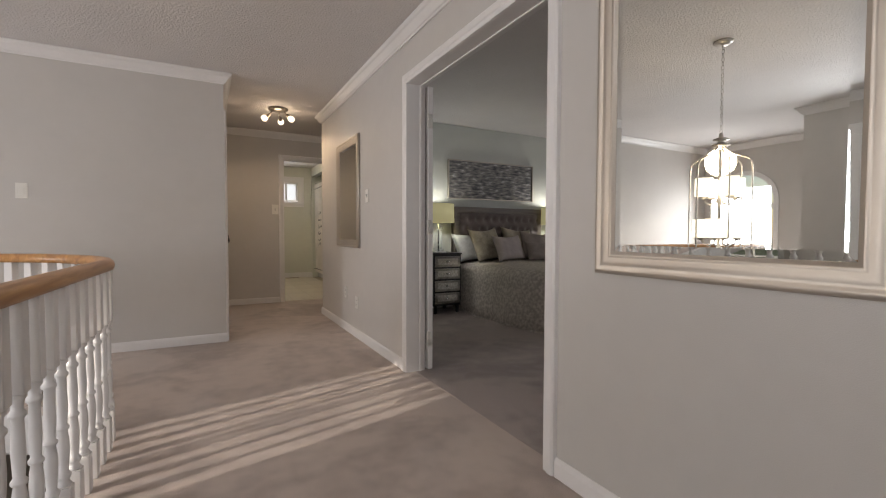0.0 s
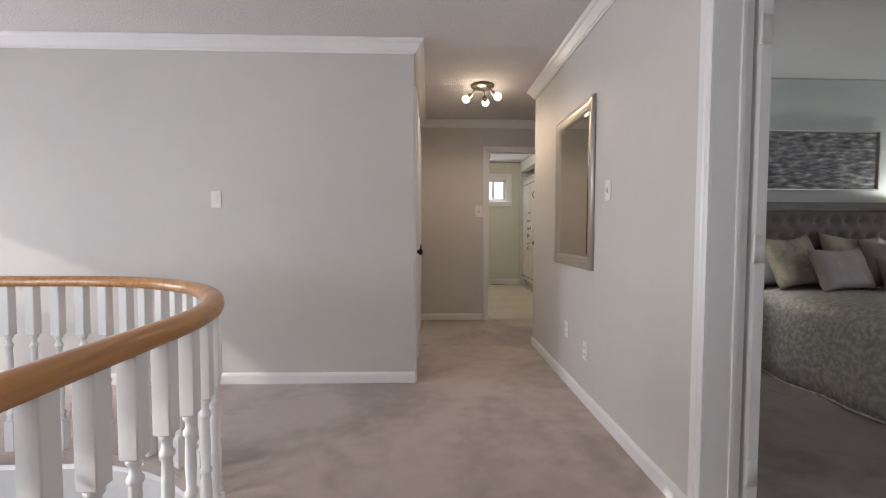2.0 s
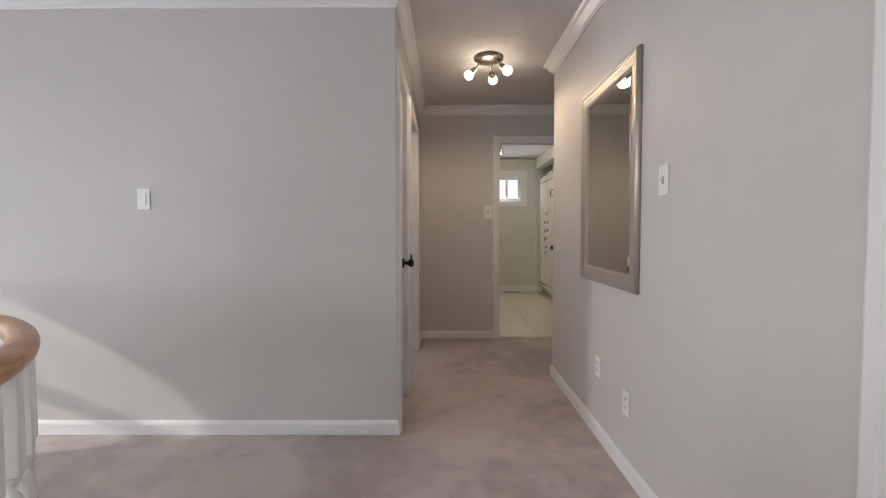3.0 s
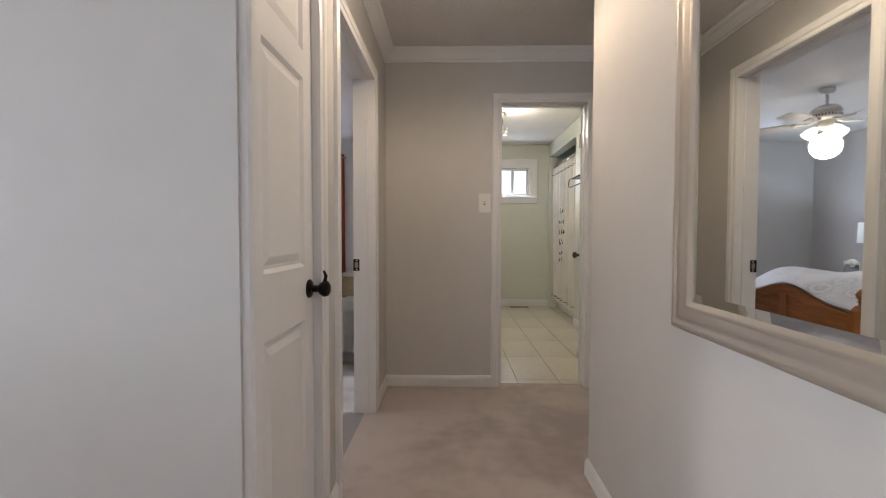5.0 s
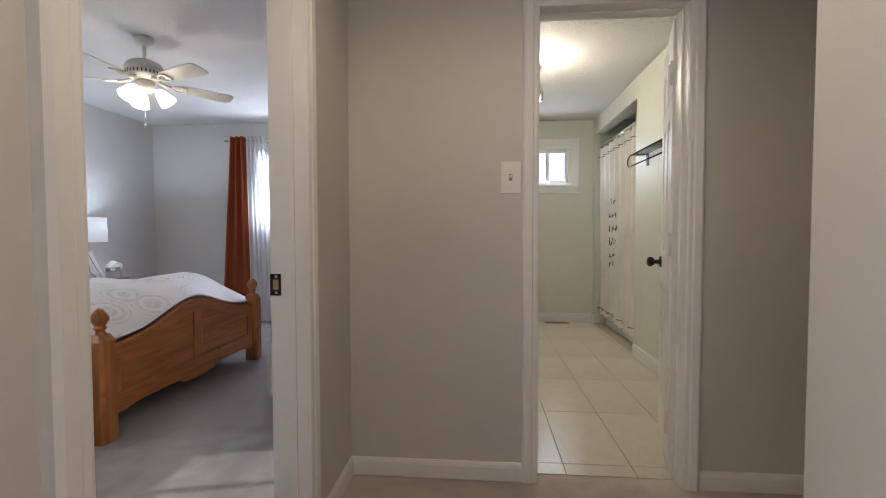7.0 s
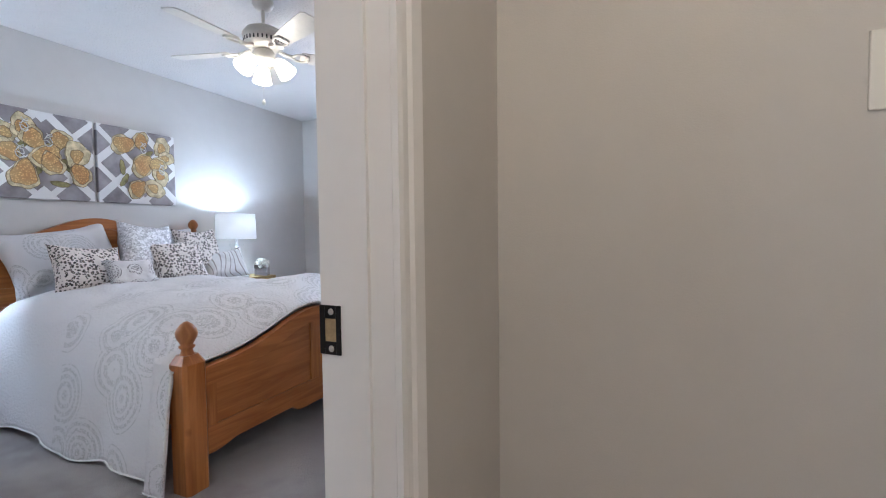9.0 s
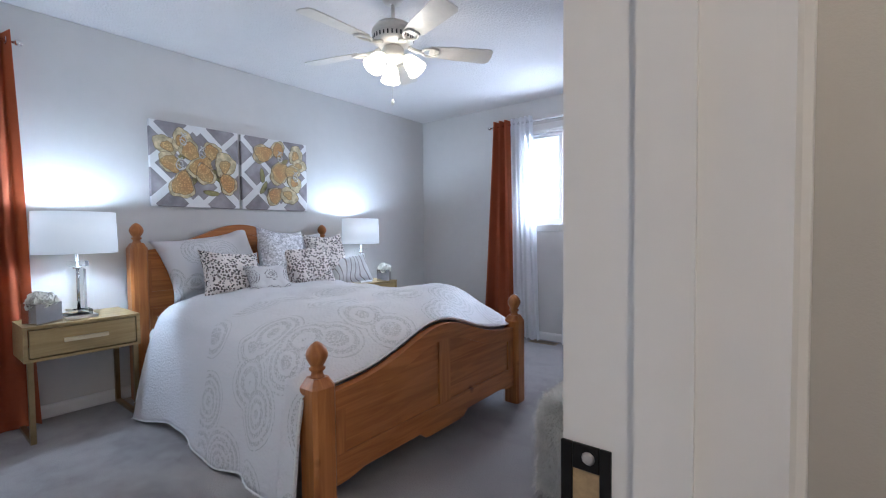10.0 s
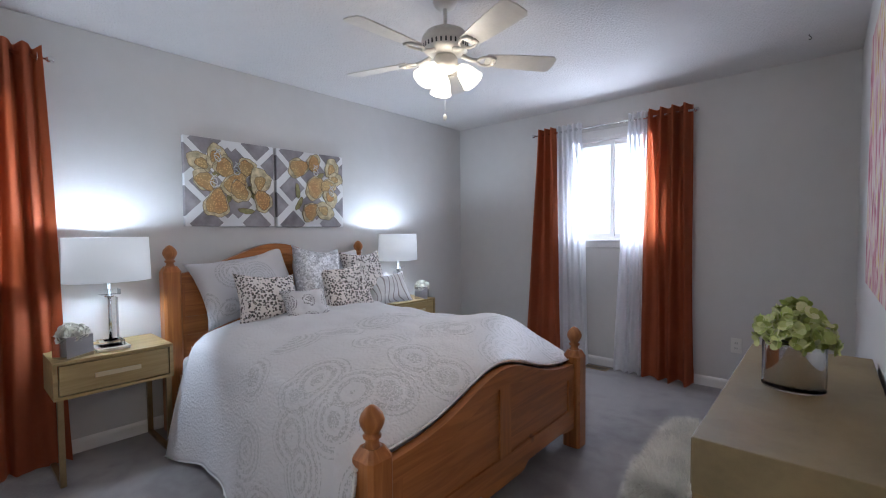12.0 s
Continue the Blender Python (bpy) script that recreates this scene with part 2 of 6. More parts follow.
def tube(points, r, n=8, bm=None, closed=False):
    """A round bar through 3D points."""
    bm = bm or bmesh.new()
    pts = [Vector(p) for p in points]
    up = Vector((0.13, 0.31, 0.94)).normalized()
    rings = []
    for i, p in enumerate(pts):
        a = pts[i - 1] if (i or closed) else p
        b = pts[(i + 1) % len(pts)] if (i < len(pts) - 1 or closed) else p
        d = (b - a).normalized()
        s = d.cross(up)
        s = s.normalized() if s.length > 1e-3 else d.orthogonal().normalized()
        w = d.cross(s)
        rr = r[i] if isinstance(r, (list, tuple)) else r
        rings.append([bm.verts.new(p + (s * math.cos(t) + w * math.sin(t)) * rr) for t in [2 * math.pi * j / n for j in range(n)]])
    prs = list(zip(rings, rings[1:])) + ([(rings[-1], rings[0])] if closed else [])
    for a, b in prs:
        for j in range(n):
            bm.faces.new((a[j], a[(j + 1) % n], b[(j + 1) % n], b[j]))
    if not closed:
        bm.faces.new(rings[0])
        bm.faces.new(list(reversed(rings[-1])))
    return smooth(bm)


def wall(name, along, a0, a1, f0, f1, z0, z1, openings, mat_low, mat_high, label):
    """A wall along x or y between its faces f0 < f1, with openings (a, b, z_bottom, z_top) through it."""
    bm = bmesh.new()
    cuts = sorted({a0, a1, *[o[0] for o in openings], *[o[1] for o in openings]})
    for c0, c1 in zip(cuts, cuts[1:]):
        spans = [(z0, z1)]
        for o in openings:
            if o[0] <= c0 + 1e-6 and o[1] >= c1 - 1e-6:
                nxt = []
                for s in spans:
                    if o[2] > s[0]:
                        nxt.append((s[0], min(o[2], s[1])))
                    if o[3] < s[1]:
                        nxt.append((max(o[3], s[0]), s[1]))
                spans = nxt
        for s in spans:
            if along == "x":
                box(bm, c0, c1, f0, f1, *s)
            else:
                box(bm, f0, f1, c0, c1, *s)
    bmesh.ops.remove_doubles(bm, verts=bm.verts[:], dist=1e-5)
    seen = {}
    for f in bm.faces[:]:
        key = tuple(round(c, 4) for c in f.calc_center_median())
        seen.setdefault(key, []).append(f)
    bmesh.ops.delete(bm, geom=[f for fs in seen.values() if len(fs) > 1 for f in fs], context="FACES_ONLY")
    bmesh.ops.recalc_face_normals(bm, faces=bm.faces[:])
    for f in bm.faces:
        f.material_index = 1 if (f.normal.y if along == "x" else f.normal.x) > 0.5 else 0
    return solid(name, bm, (mat_low, mat_high), label, "wall", kind="structure")


H = 2.44
HALL_H = 2.397
# ---- walls ----
wall("wall_east", "y", -2.5, 5.49, 1.225, 1.355, 0, H, [(1.46, 2.90, 0, 2.03)], WALL_HALL, WALL_MASTER, "greige painted hall wall with a wide double doorway")
wall("wall_west_corridor", "y", 4.54, 6.655, 0.01, 0.13, 0, H, [(4.56, 5.065, 0, 2.03), (5.34, 6.17, 0, 2.03)], WALL_BED, WALL_HALL, "greige painted corridor wall with two doorways")
wall("wall_corridor_end", "x", 0.01, 2.9, 6.655, 6.775, 0, H, [(0.95, 1.56, 0, 2.03)], WALL_HALL, WALL_BATH, "greige painted wall at the corridor's end with the bathroom doorway")
wall("wall_stair_north", "x", -5.02, 0.13, 4.485, 4.54, -2.75, H, [], WALL_HALL, WALL_HALL, "plain greige painted wall behind the stair gallery")
wall("wall_stair_west", "y", 2.5, 4.485, -5.02, -4.90, -2.75, H, [(3.44, 4.28, -0.6, 2.02)], WALL_HALL, WALL_HALL, "greige stairwell wall with a tall arched window")
wall("wall_stair_jog", "x", -4.90, -3.40, 2.38, 2.50, -2.75, H, [], WALL_HALL, WALL_HALL, "short greige return wall of the stairwell")
wall("wall_foyer_west", "y", -2.5, 2.38, -3.52, -3.40, -2.75, H, [(1.10, 2.02, 0.62, 2.02)], WALL_HALL, WALL_HALL, "greige stairwell wall with a narrow window")
# opening added to go with the foyer fill lamp, always out of view
wall("wall_foyer_south", "x", -3.52, 1.355, -2.62, -2.50, -2.75, H, [(-2.7, -1.1, 0.5, 2.0)], WALL_HALL, WALL_HALL, "greige hall wall with an added, unseen window")
wall("wall_passage_north_master", "x", 1.355, 6.5, 5.23, 5.49, 0, H, [], WALL_MASTER, WALL_HALL, "sage grey wall behind the upholstered bed")
wall("wall_passage_east", "y", 5.49, 6.655, 2.78, 2.90, 0, H, [], WALL_HALL, WALL_HALL, "plain greige wall closing the side passage")
# assumed opening for the main bedroom fill lamp
wall("wall_master_east", "y", -2.5, 5.23, 6.40, 6.52, 0, H, [(0.5, 1.9, 0.8, 2.0)], WALL_MASTER, WALL_MASTER, "sage grey bedroom wall with an added, unseen window")
wall("wall_master_south", "x", 1.355, 6.52, -2.62, -2.50, 0, H, [], WALL_MASTER, WALL_MASTER, "plain sage grey bedroom wall")
wall("wall_bedroom_west", "y", 4.93, 10.09, -3.51, -3.39, 0, H, [(5.25, 6.22, 1.00, 2.12)], WALL_BED, WALL_BED, "pale grey bedroom wall behind the pine bed")
wall("wall_bedroom_north", "x", -3.39, 0.01, 9.97, 10.09, 0, H, [(-2.02, -1.22, 1.17, 2.12)], WALL_BED, WALL_BED, "pale grey bedroom wall with the curtained window")
wall("wall_bedroom_south", "x", -3.39, 0.01, 4.93, 5.05, 0, H, [], WALL_BED, WALL_BED, "plain pale grey bedroom wall")
wall("wall_bedroom_bath", "y", 6.775, 10.32, 0.01, 0.13, 0, H, [], WALL_BED, WALL_BATH, "wall between the bedroom and the bathroom")
wall("wall_bath_north", "x", 0.13, 2.98, 10.20, 10.32, 0, H, [(1.28, 1.80, 1.66, 2.13)], WALL_BATH, WALL_BATH, "pale green bathroom wall with a small window")
wall("wall_bath_east", "y", 6.775, 10.20, 2.06, 2.18, 0, H, [(8.74, 10.12, 0, 2.25)], WALL_BATH, WALL_BATH, "pale green bathroom wall with the tub alcove")
wall("wall_tub_back", "y", 8.62, 10.20, 2.88, 2.98, 0, H, [], WALL_BATH, WALL_BATH, "pale wall behind the bathtub")
wall("wall_tub_side", "x", 2.18, 2.88, 8.62, 8.74, 0, H, [], WALL_BATH, WALL_BATH, "pale wall at the bathtub's end")


def slab(name, x0, x1, y0, y1, z0, z1, mat, label, category):
    return solid(name, boxes((x0, x1, y0, y1, z0, z1)), mat, label, category, kind="structure")


slab("ceiling_hall", -5.02, 1.355, -2.62, 4.62, HALL_H, HALL_H + 0.1, CEIL, "white stippled hall ceiling", "ceiling")
slab("ceiling_corridor", 0.07, 1.355, 4.62, 6.775, HALL_H, HALL_H + 0.1, CEIL, "white stippled corridor ceiling", "ceiling")
slab("ceiling_bedroom", -3.51, 0.13, 4.60, 10.32, H + 0.003, H + 0.104, CEIL, "white stippled bedroom ceiling", "ceiling")
slab("ceiling_passage", 1.355, 2.90, 5.49, 6.775, HALL_H, HALL_H + 0.1, CEIL, "white stippled passage ceiling", "ceiling")
slab("ceiling_master", 1.30, 6.52, -2.62, 5.36, H + 0.006, H + 0.108, CEIL, "white stippled main bedroom ceiling", "ceiling")
slab("ceiling_bath", 0.01, 2.98, 6.655, 10.32, H + 0.009, H + 0.112, CEIL, "white bathroom ceiling", "ceiling")
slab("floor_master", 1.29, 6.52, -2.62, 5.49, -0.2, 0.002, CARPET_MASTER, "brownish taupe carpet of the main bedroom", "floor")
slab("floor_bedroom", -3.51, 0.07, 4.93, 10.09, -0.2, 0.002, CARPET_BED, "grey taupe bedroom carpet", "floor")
slab("floor_lower_hall", -5.02, 0.4, -2.62, 4.60, -2.85, -2.75, WALL_LOW, "brown floor of the lower hall, darkened for stairwell shade", "floor")
# sheet added before the stair wall; its dark brown includes shade under the gallery
slab("wall_lower_hall", -4.9, 0.4, 4.42, 4.482, -2.75, -0.30, WALL_LOW, "added sheet for the lower hall wall, brown darkened for shade", "wall")
slab("closet_back", -0.62, 0.01, 4.54, 4.93, 0, H, WALL_HALL, "plain closet wall", "wall")
solid("ground", boxes((-400, 400, -400, 400, -3.1, -3.0)), GROUND, "grassy ground around the house", "ground", kind="structure")

# gallery floor with the rounded stair opening
RAIL_X, RAIL_Y, RAIL_R = -0.43, 3.58, 1.06


def rail_line(off, step=6):
    """The stair opening's edge, moved outwards by off; runs north, turns, then runs west."""
    cx, cy, r = RAIL_X - RAIL_R, RAIL_Y - RAIL_R, RAIL_R + off
    pts = [(RAIL_X + off - 0.03, -2.5), (RAIL_X + off - 0.03, 0.9), (RAIL_X + off - 0.015, 1.7)]
    pts += [(cx + r * math.cos(radians(a)), cy + r * math.sin(radians(a))) for a in range(0, 91, step)]
    return pts + [(-3.4, RAIL_Y + off - 0.02), (-4.9, RAIL_Y + off - 0.06)]


def gallery_floor():
    bm = bmesh.new()
    edge = rail_line(-0.05)
    outer = [(-4.95, 4.52), (0.07, 4.52), (0.07, 6.72), (2.85, 6.72), (2.85, 5.40), (1.29, 5.40), (1.29, -2.55)]
    loop = edge + outer
    top = [bm.verts.new((x, y, 0)) for x, y in loop]
    bot = [bm.verts.new((x, y, -0.05)) for x, y in loop]
    bm.faces.new(top)
    bm.faces.new(list(reversed(bot)))
    for i in range(len(loop)):
        j = (i + 1) % len(loop)
        bm.faces.new((top[i], bot[i], bot[j], top[j]))
    return bm


solid("floor", gallery_floor(), CARPET, "worn taupe carpet of the gallery and corridor", "floor", kind="structure")
solid("stair_opening_fascia", sweep(rail_line(-0.04), [(0.0, -0.052), (-0.06, -0.052), (-0.06, -0.29), (0.0, -0.29), (0.012, -0.275), (0.012, -0.075)]), TRIM,
      "white painted fascia round the stair opening", "trim", kind="structure")

# ---- crown mouldings and baseboards ----
CROWN = [(u, HALL_H + v) for u, v in ((0, -0.002), (0, -0.088), (-0.009, -0.088), (-0.012, -0.077), (-0.021, -0.072), (-0.033, -0.053), (-0.048, -0.031), (-0.060, -0.023), (-0.069, -0.010), (-0.069, -0.002))]
BASE = [(0, 0.003), (-0.013, 0.003), (-0.013, 0.06), (-0.010, 0.072), (-0.004, 0.082), (0, 0.082)]


def moulding(name, path, profile, label):
    return solid(name, sweep(path, profile), TRIM, label, "trim", kind="structure")


crown_label = "white painted crown moulding"
base_label = "white painted baseboard"
moulding("crown_hall", [(-3.4, -2.5), (-3.4, 2.5), (-4.9, 2.5), (-4.9, 4.485), (0.13, 4.485), (0.13, 6.655), (2.78, 6.655), (2.78, 5.49), (1.225, 5.49), (1.225, -2.5)], CROWN, crown_label)
for p in [
    [(-4.9, 3.6), (-4.9, 4.485), (0.13, 4.485), (0.13, 4.497)],
    [(0.13, 5.130), (0.13, 5.277)], [(0.13, 6.233), (0.13, 6.655), (0.887, 6.655)],
    [(1.623, 6.655), (2.78, 6.655), (2.78, 5.49), (1.225, 5.49), (1.225, 2.965)],
    [(1.225, 1.395), (1.225, -2.5)],
]:
    moulding("baseboard_hall", p, BASE, base_label)
moulding("baseboard_bedroom", [(0.01, 5.05), (-3.39, 5.05), (-3.39, 9.97), (0.01, 9.97), (0.01, 6.233)], BASE, base_label)
moulding("baseboard_master", [(1.355, 2.97), (1.355, 5.23), (6.40, 5.23)], BASE, base_label)
BASE_TALL = [(0, 0.003), (-0.015, 0.003), (-0.015, 0.075), (-0.010, 0.08), (-0.012, 0.095), (-0.003, 0.11), (0, 0.11)]
moulding("baseboard_bath", [(0.13, 6.775), (0.13, 10.20), (2.06, 10.20), (2.06, 10.125)], BASE_TALL, base_label)
moulding("baseboard_bath", [(2.06, 8.735), (2.06, 6.775)], BASE_TALL, base_label)

# emissive sheet added outside so the north windows look blown out and give light
WINDOW_GLOW = bpy.data.materials.new("glowing_window_backdrop")
WINDOW_GLOW.use_nodes = True
_b = WINDOW_GLOW.node_tree.nodes["Principled BSDF"]
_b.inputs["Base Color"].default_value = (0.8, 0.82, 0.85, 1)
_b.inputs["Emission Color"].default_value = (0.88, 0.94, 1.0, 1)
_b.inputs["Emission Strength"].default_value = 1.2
slab("backdrop", -14, 16, 24, 24.2, -3, 13, WINDOW_GLOW, "glowing white sheet standing in for the bright view beyond the north windows", "backdrop")

# ---- door frames and doors ----
CASING = [(-0.004, 0.0), (-0.004, 0.012), (0.004, 0.015), (0.018, 0.015), (0.024, 0.020), (0.050, 0.022), (0.060, 0.016), (0.064, 0.0)]


def casing(name, place, a0, a1, top, label="white painted door casing with a stepped profile"):
    ob = solid(name, sweep([(a0, 0.003), (a0, top), (a1, top), (a1, 0.003)], CASING, place=place), TRIM, label, "door casing", kind="structure")
    return ob


def jamb_lining(name, along, a0, a1, f0, f1, top, stop):
    """Lining inside an opening, with a door stop strip."""
    e, s = 0.005, 0.012
    rows = [(a0 - 0.01, a0 + e, 0.003, top), (a1 - e, a1 + 0.01, 0.003, top), (a0 + e, a1 - e, top - e, top + 0.01)]
    strips = [(a0 + e, a0 + s, 0.003, top - e), (a1 - s, a1 - e, 0.003, top - e), (a0 + s, a1 - s, top - s, top - e)]
    bm = bmesh.new()
    for r, (g0, g1) in [(r, (f0 - 0.002, f1 + 0.002)) for r in rows] + [(r, stop) for r in strips]:
        if along == "y":
            box(bm, g0, g1, r[0], r[1], r[2], r[3])
        else:
            box(bm, r[0], r[1], g0, g1, r[2], r[3])
    return solid(name, bm, TRIM, "white painted door lining", "door frame", kind="structure")


casing("trim_double_door", lambda a, z, v: (1.225 - v, a, z), 1.46, 2.90, 2.03)
jamb_lining("trim_double_door_lining", "y", 1.46, 2.90, 1.225, 1.355, 2.03, (1.315, 1.330))
casing("trim_closet_door", lambda a, z, v: (0.13 + v, a, z), 4.56, 5.065, 2.03)
jamb_lining("trim_closet_lining", "y", 4.56, 5.065, 0.03, 0.13, 2.03, (0.03, 0.070))
casing("trim_bedroom_door", lambda a, z, v: (0.13 + v, a, z), 5.34, 6.17, 2.03)
jamb_lining("trim_bedroom_lining", "y", 5.34, 6.17, 0.01, 0.13, 2.03, (0.060, 0.095))
casing("trim_bath_door", lambda a, z, v: (a, 6.655 - v, z), 0.95, 1.56, 2.03)
jamb_lining("trim_bath_lining", "x", 0.95, 1.56, 6.655, 6.775, 2.03, (6.70, 6.735))


def panel_door(name, m, w, h, label, knob=None, hinges=True, turn_lever=False, cols=2):
    """Moulded six-panel door leaf: hinge edge at x = 0, leaf along +x, faces at y = 0 and y = -0.035."""
    d = thing(name, m, label, "door")
    t = 0.035
    stile, mid = (0.105, 0.08) if w > 0.55 else (0.085, 0.06)
    rails = [(0.0, 0.20), (0.80, 0.98), (1.60, 1.69), (h - 0.11, h)]
    xs = [(0, stile), ((w - mid) / 2, (w + mid) / 2), (w - stile, w)] if cols == 2 else [(0, stile), (w - stile, w)]
    bm = bmesh.new()
    for x0, x1 in (xs[0], xs[-1]):
        box(bm, x0, x1, -t, 0, 0, h)
    for z0, z1 in rails:
        box(bm, stile, w - stile, -t, 0, z0, z1)
    if cols == 2:
        for (a, b), (c, e) in zip(rails, rails[1:]):
            box(bm, xs[1][0], xs[1][1], -t, 0, b, c)
    part("door_leaf", bm, TRIM, d)
    for (a, b), (c, e) in zip(rails, rails[1:]):
        for (p, q), (r, s) in zip(xs, xs[1:]):
            bm = bmesh.new()
            x0, x1, z0, z1 = q, r, b, c
            prof = [(0.0, 0.0), (0.012, 0.010), (0.022, 0.010), (0.045, 0.003)]
            for side in (0, 1):
                rows = []
                for inset, dep in prof:
                    y = -dep if side == 0 else -t + dep
                    rows.append([bm.verts.new(p3) for p3 in ((x0 + inset, y, z0 + inset), (x1 - inset, y, z0 + inset), (x1 - inset, y, z1 - inset), (x0 + inset, y, z1 - inset))])
                for u, v in zip(rows, rows[1:]):
                    for i in range(4):
                        bm.faces.new((u[i], u[(i + 1) % 4], v[(i + 1) % 4], v[i]))
                bm.faces.new(rows[-1])
            part("panel", bm, TRIM, d)
    if knob:
        kx, kz = knob
        for sgn, y0 in ((1, 0.0), (-1, -t)):
            k = part("knob", lathe([(0.032, 0.0), (0.032, 0.005), (0.026, 0.010), (0.012, 0.014), (0.011, 0.034), (0.020, 0.040), (0.028, 0.052), (0.026, 0.066), (0.014, 0.074), (0.0, 0.075)],
                                   20, m=Matrix.Translation((kx, y0, kz)) @ pose(0, 0, 0, -90 * sgn)), BLACK, d, "dark bronze round door knob")
            if turn_lever and sgn == 1:
                part("hook", tube([(kx, 0.055, kz + 0.020), (kx + 0.002, 0.060, kz + 0.045), (kx + 0.001, 0.052, kz + 0.062)], [0.007, 0.006, 0.004]), BLACK, k)
    if hinges:
        for z in (0.22, 1.02, h - 0.24):
            bm = boxes((-0.003, 0.0, -t + 0.002, -0.002, z - 0.05, z + 0.05))
            lathe([(0.006, -0.052), (0.006, 0.052)], 10, bm, (-0.004, 0.006, z))
            part("hinge", bm, PLASTIC, d, "white painted hinge")
    return d


panel_door("closet_door", pose(0.112, 5.058, 0.012, 0, 0, -90), 0.491, 2.005,
           "closed narrow white panelled closet door with a dark knob", knob=(0.045, 0.90), hinges=False, turn_lever=True, cols=1)
panel_door("main_bedroom_door", pose(1.376, 2.878, 0.012, 0, 0, 90), 0.71, 2.01,
           "open white panelled double door leaf folded back on the wall", knob=(0.65, 0.92))
panel_door("main_bedroom_door", pose(1.407, 1.445, 0.012, 0, 0, -90), 0.71, 2.01,
           "open white panelled double door leaf folded back on the wall", knob=(0.65, 0.92))
panel_door("bathroom_door", pose(1.548, 6.782, 0.012, 0, 0, 72), 0.60, 2.01,
           "open white six-panel bathroom door with a dark knob", knob=(0.54, 0.91))
panel_door("bedroom_door", pose(-0.012, 5.352, 0.012, 0, 0, 188), 0.81, 2.01,
           "open white six-panel bedroom door against the wall", knob=(0.75, 0.91))


def strike_plate(m):
    """Plate on the jamb with a lip bent round the jamb's edge at x = 0.035."""
    p = thing("strike_plate", m, "dark bronze strike plate on the white door lining", "strike plate")
    bm = boxes((0.0, 0.008, 0, 0.003, -0.036, 0.036), (0.028, 0.037, 0, 0.003, -0.036, 0.036), (0.008, 0.028, 0, 0.003, 0.017, 0.036), (0.008, 0.028, 0, 0.003, -0.036, -0.017), (0.034, 0.037, -0.012, 0.0, -0.017, 0.017), bevel=0.0006, seg=1)
    part("plate", bm, BLACK, p)
    part("latch_hole", boxes((0.008, 0.028, 0, 0.0012, -0.017, 0.017)), HOLE_WOOD, p, "bare wood in the latch hole")
    for z in (-0.027, 0.027):
        part("screw", lathe([(0.005, 0), (0.004, 0.0015), (0, 0.002)], 10, m=Matrix.Translation((0.016, 0.003, z)) @ pose(0, 0, 0, -90)), NICKEL, p)


HOLE_WOOD = material("bare_jamb_wood", (0.42, 0.30, 0.16), 0.7, scale=40, vary=0.15)
strike_plate(pose(0.044, 6.165, 0.912, 0, 0, 180))


# ---- stair railing ----
def baluster_mesh():
    bm = bmesh.new()
    box(bm, -0.0225, 0.0225, -0.0225, 0.0225, 0.0, 0.15, bevel=0.003, seg=1)
    box(bm, -0.0225, 0.0225, -0.0225, 0.0225, 0.575, 0.825, bevel=0.003, seg=1)
    lathe([(0.019, 0.15), (0.021, 0.158), (0.014, 0.168), (0.019, 0.18), (0.021, 0.19), (0.013, 0.20), (0.0155, 0.235), (0.0175, 0.275), (0.016, 0.31), (0.0125, 0.335), (0.018, 0.342), (0.018, 0.35), (0.0125, 0.358),
           (0.0155, 0.42), (0.0140, 0.47), (0.0130, 0.51), (0.0185, 0.517), (0.0185, 0.527), (0.0125, 0.535), (0.0125, 0.555), (0.019, 0.563), (0.0195, 0.577)], 14, bm)
    return mesh_of(bm, "baluster", TRIM)


def railing():
    r = thing("stair_railing", pose(0, 0, 0), "oak handrail on white turned balusters round the stair opening", "railing")
    line = rail_line(0.0, 3)
    prof = [(0.030, 0.815), (0.034, 0.826), (0.034, 0.838), (0.030, 0.850), (0.020, 0.860), (0.0, 0.864), (-0.020, 0.860), (-0.030, 0.850), (-0.034, 0.838), (-0.034, 0.826), (-0.030, 0.815)]
    part("handrail", smooth(sweep(line, prof), 50), OAK, r, "glossy honey oak handrail")
    me = baluster_mesh()
    pts = [Vector(p) for p in line]
    run, want = 0.0, 0.05
    for a, b in zip(pts, pts[1:]):
        d = (b - a).length
        while want <= run + d:
            p = a + (b - a) * ((want - run) / d)
            ang = math.degrees(math.atan2(b.y - a.y, b.x - a.x))
            shared("baluster", me, r, pose(p.x, p.y, -0.001, 0, 0, ang))
            want += 0.118
        run += d


railing()


# ---- lamps and mirrors of the hall ----
SHADE_WARM = glow("frosted_shade_lit", (1.0, 0.90, 0.72), 2.6)
SHADE_HALL = glow("frosted_bulb_lit", (1.0, 0.82, 0.58), 3.0)


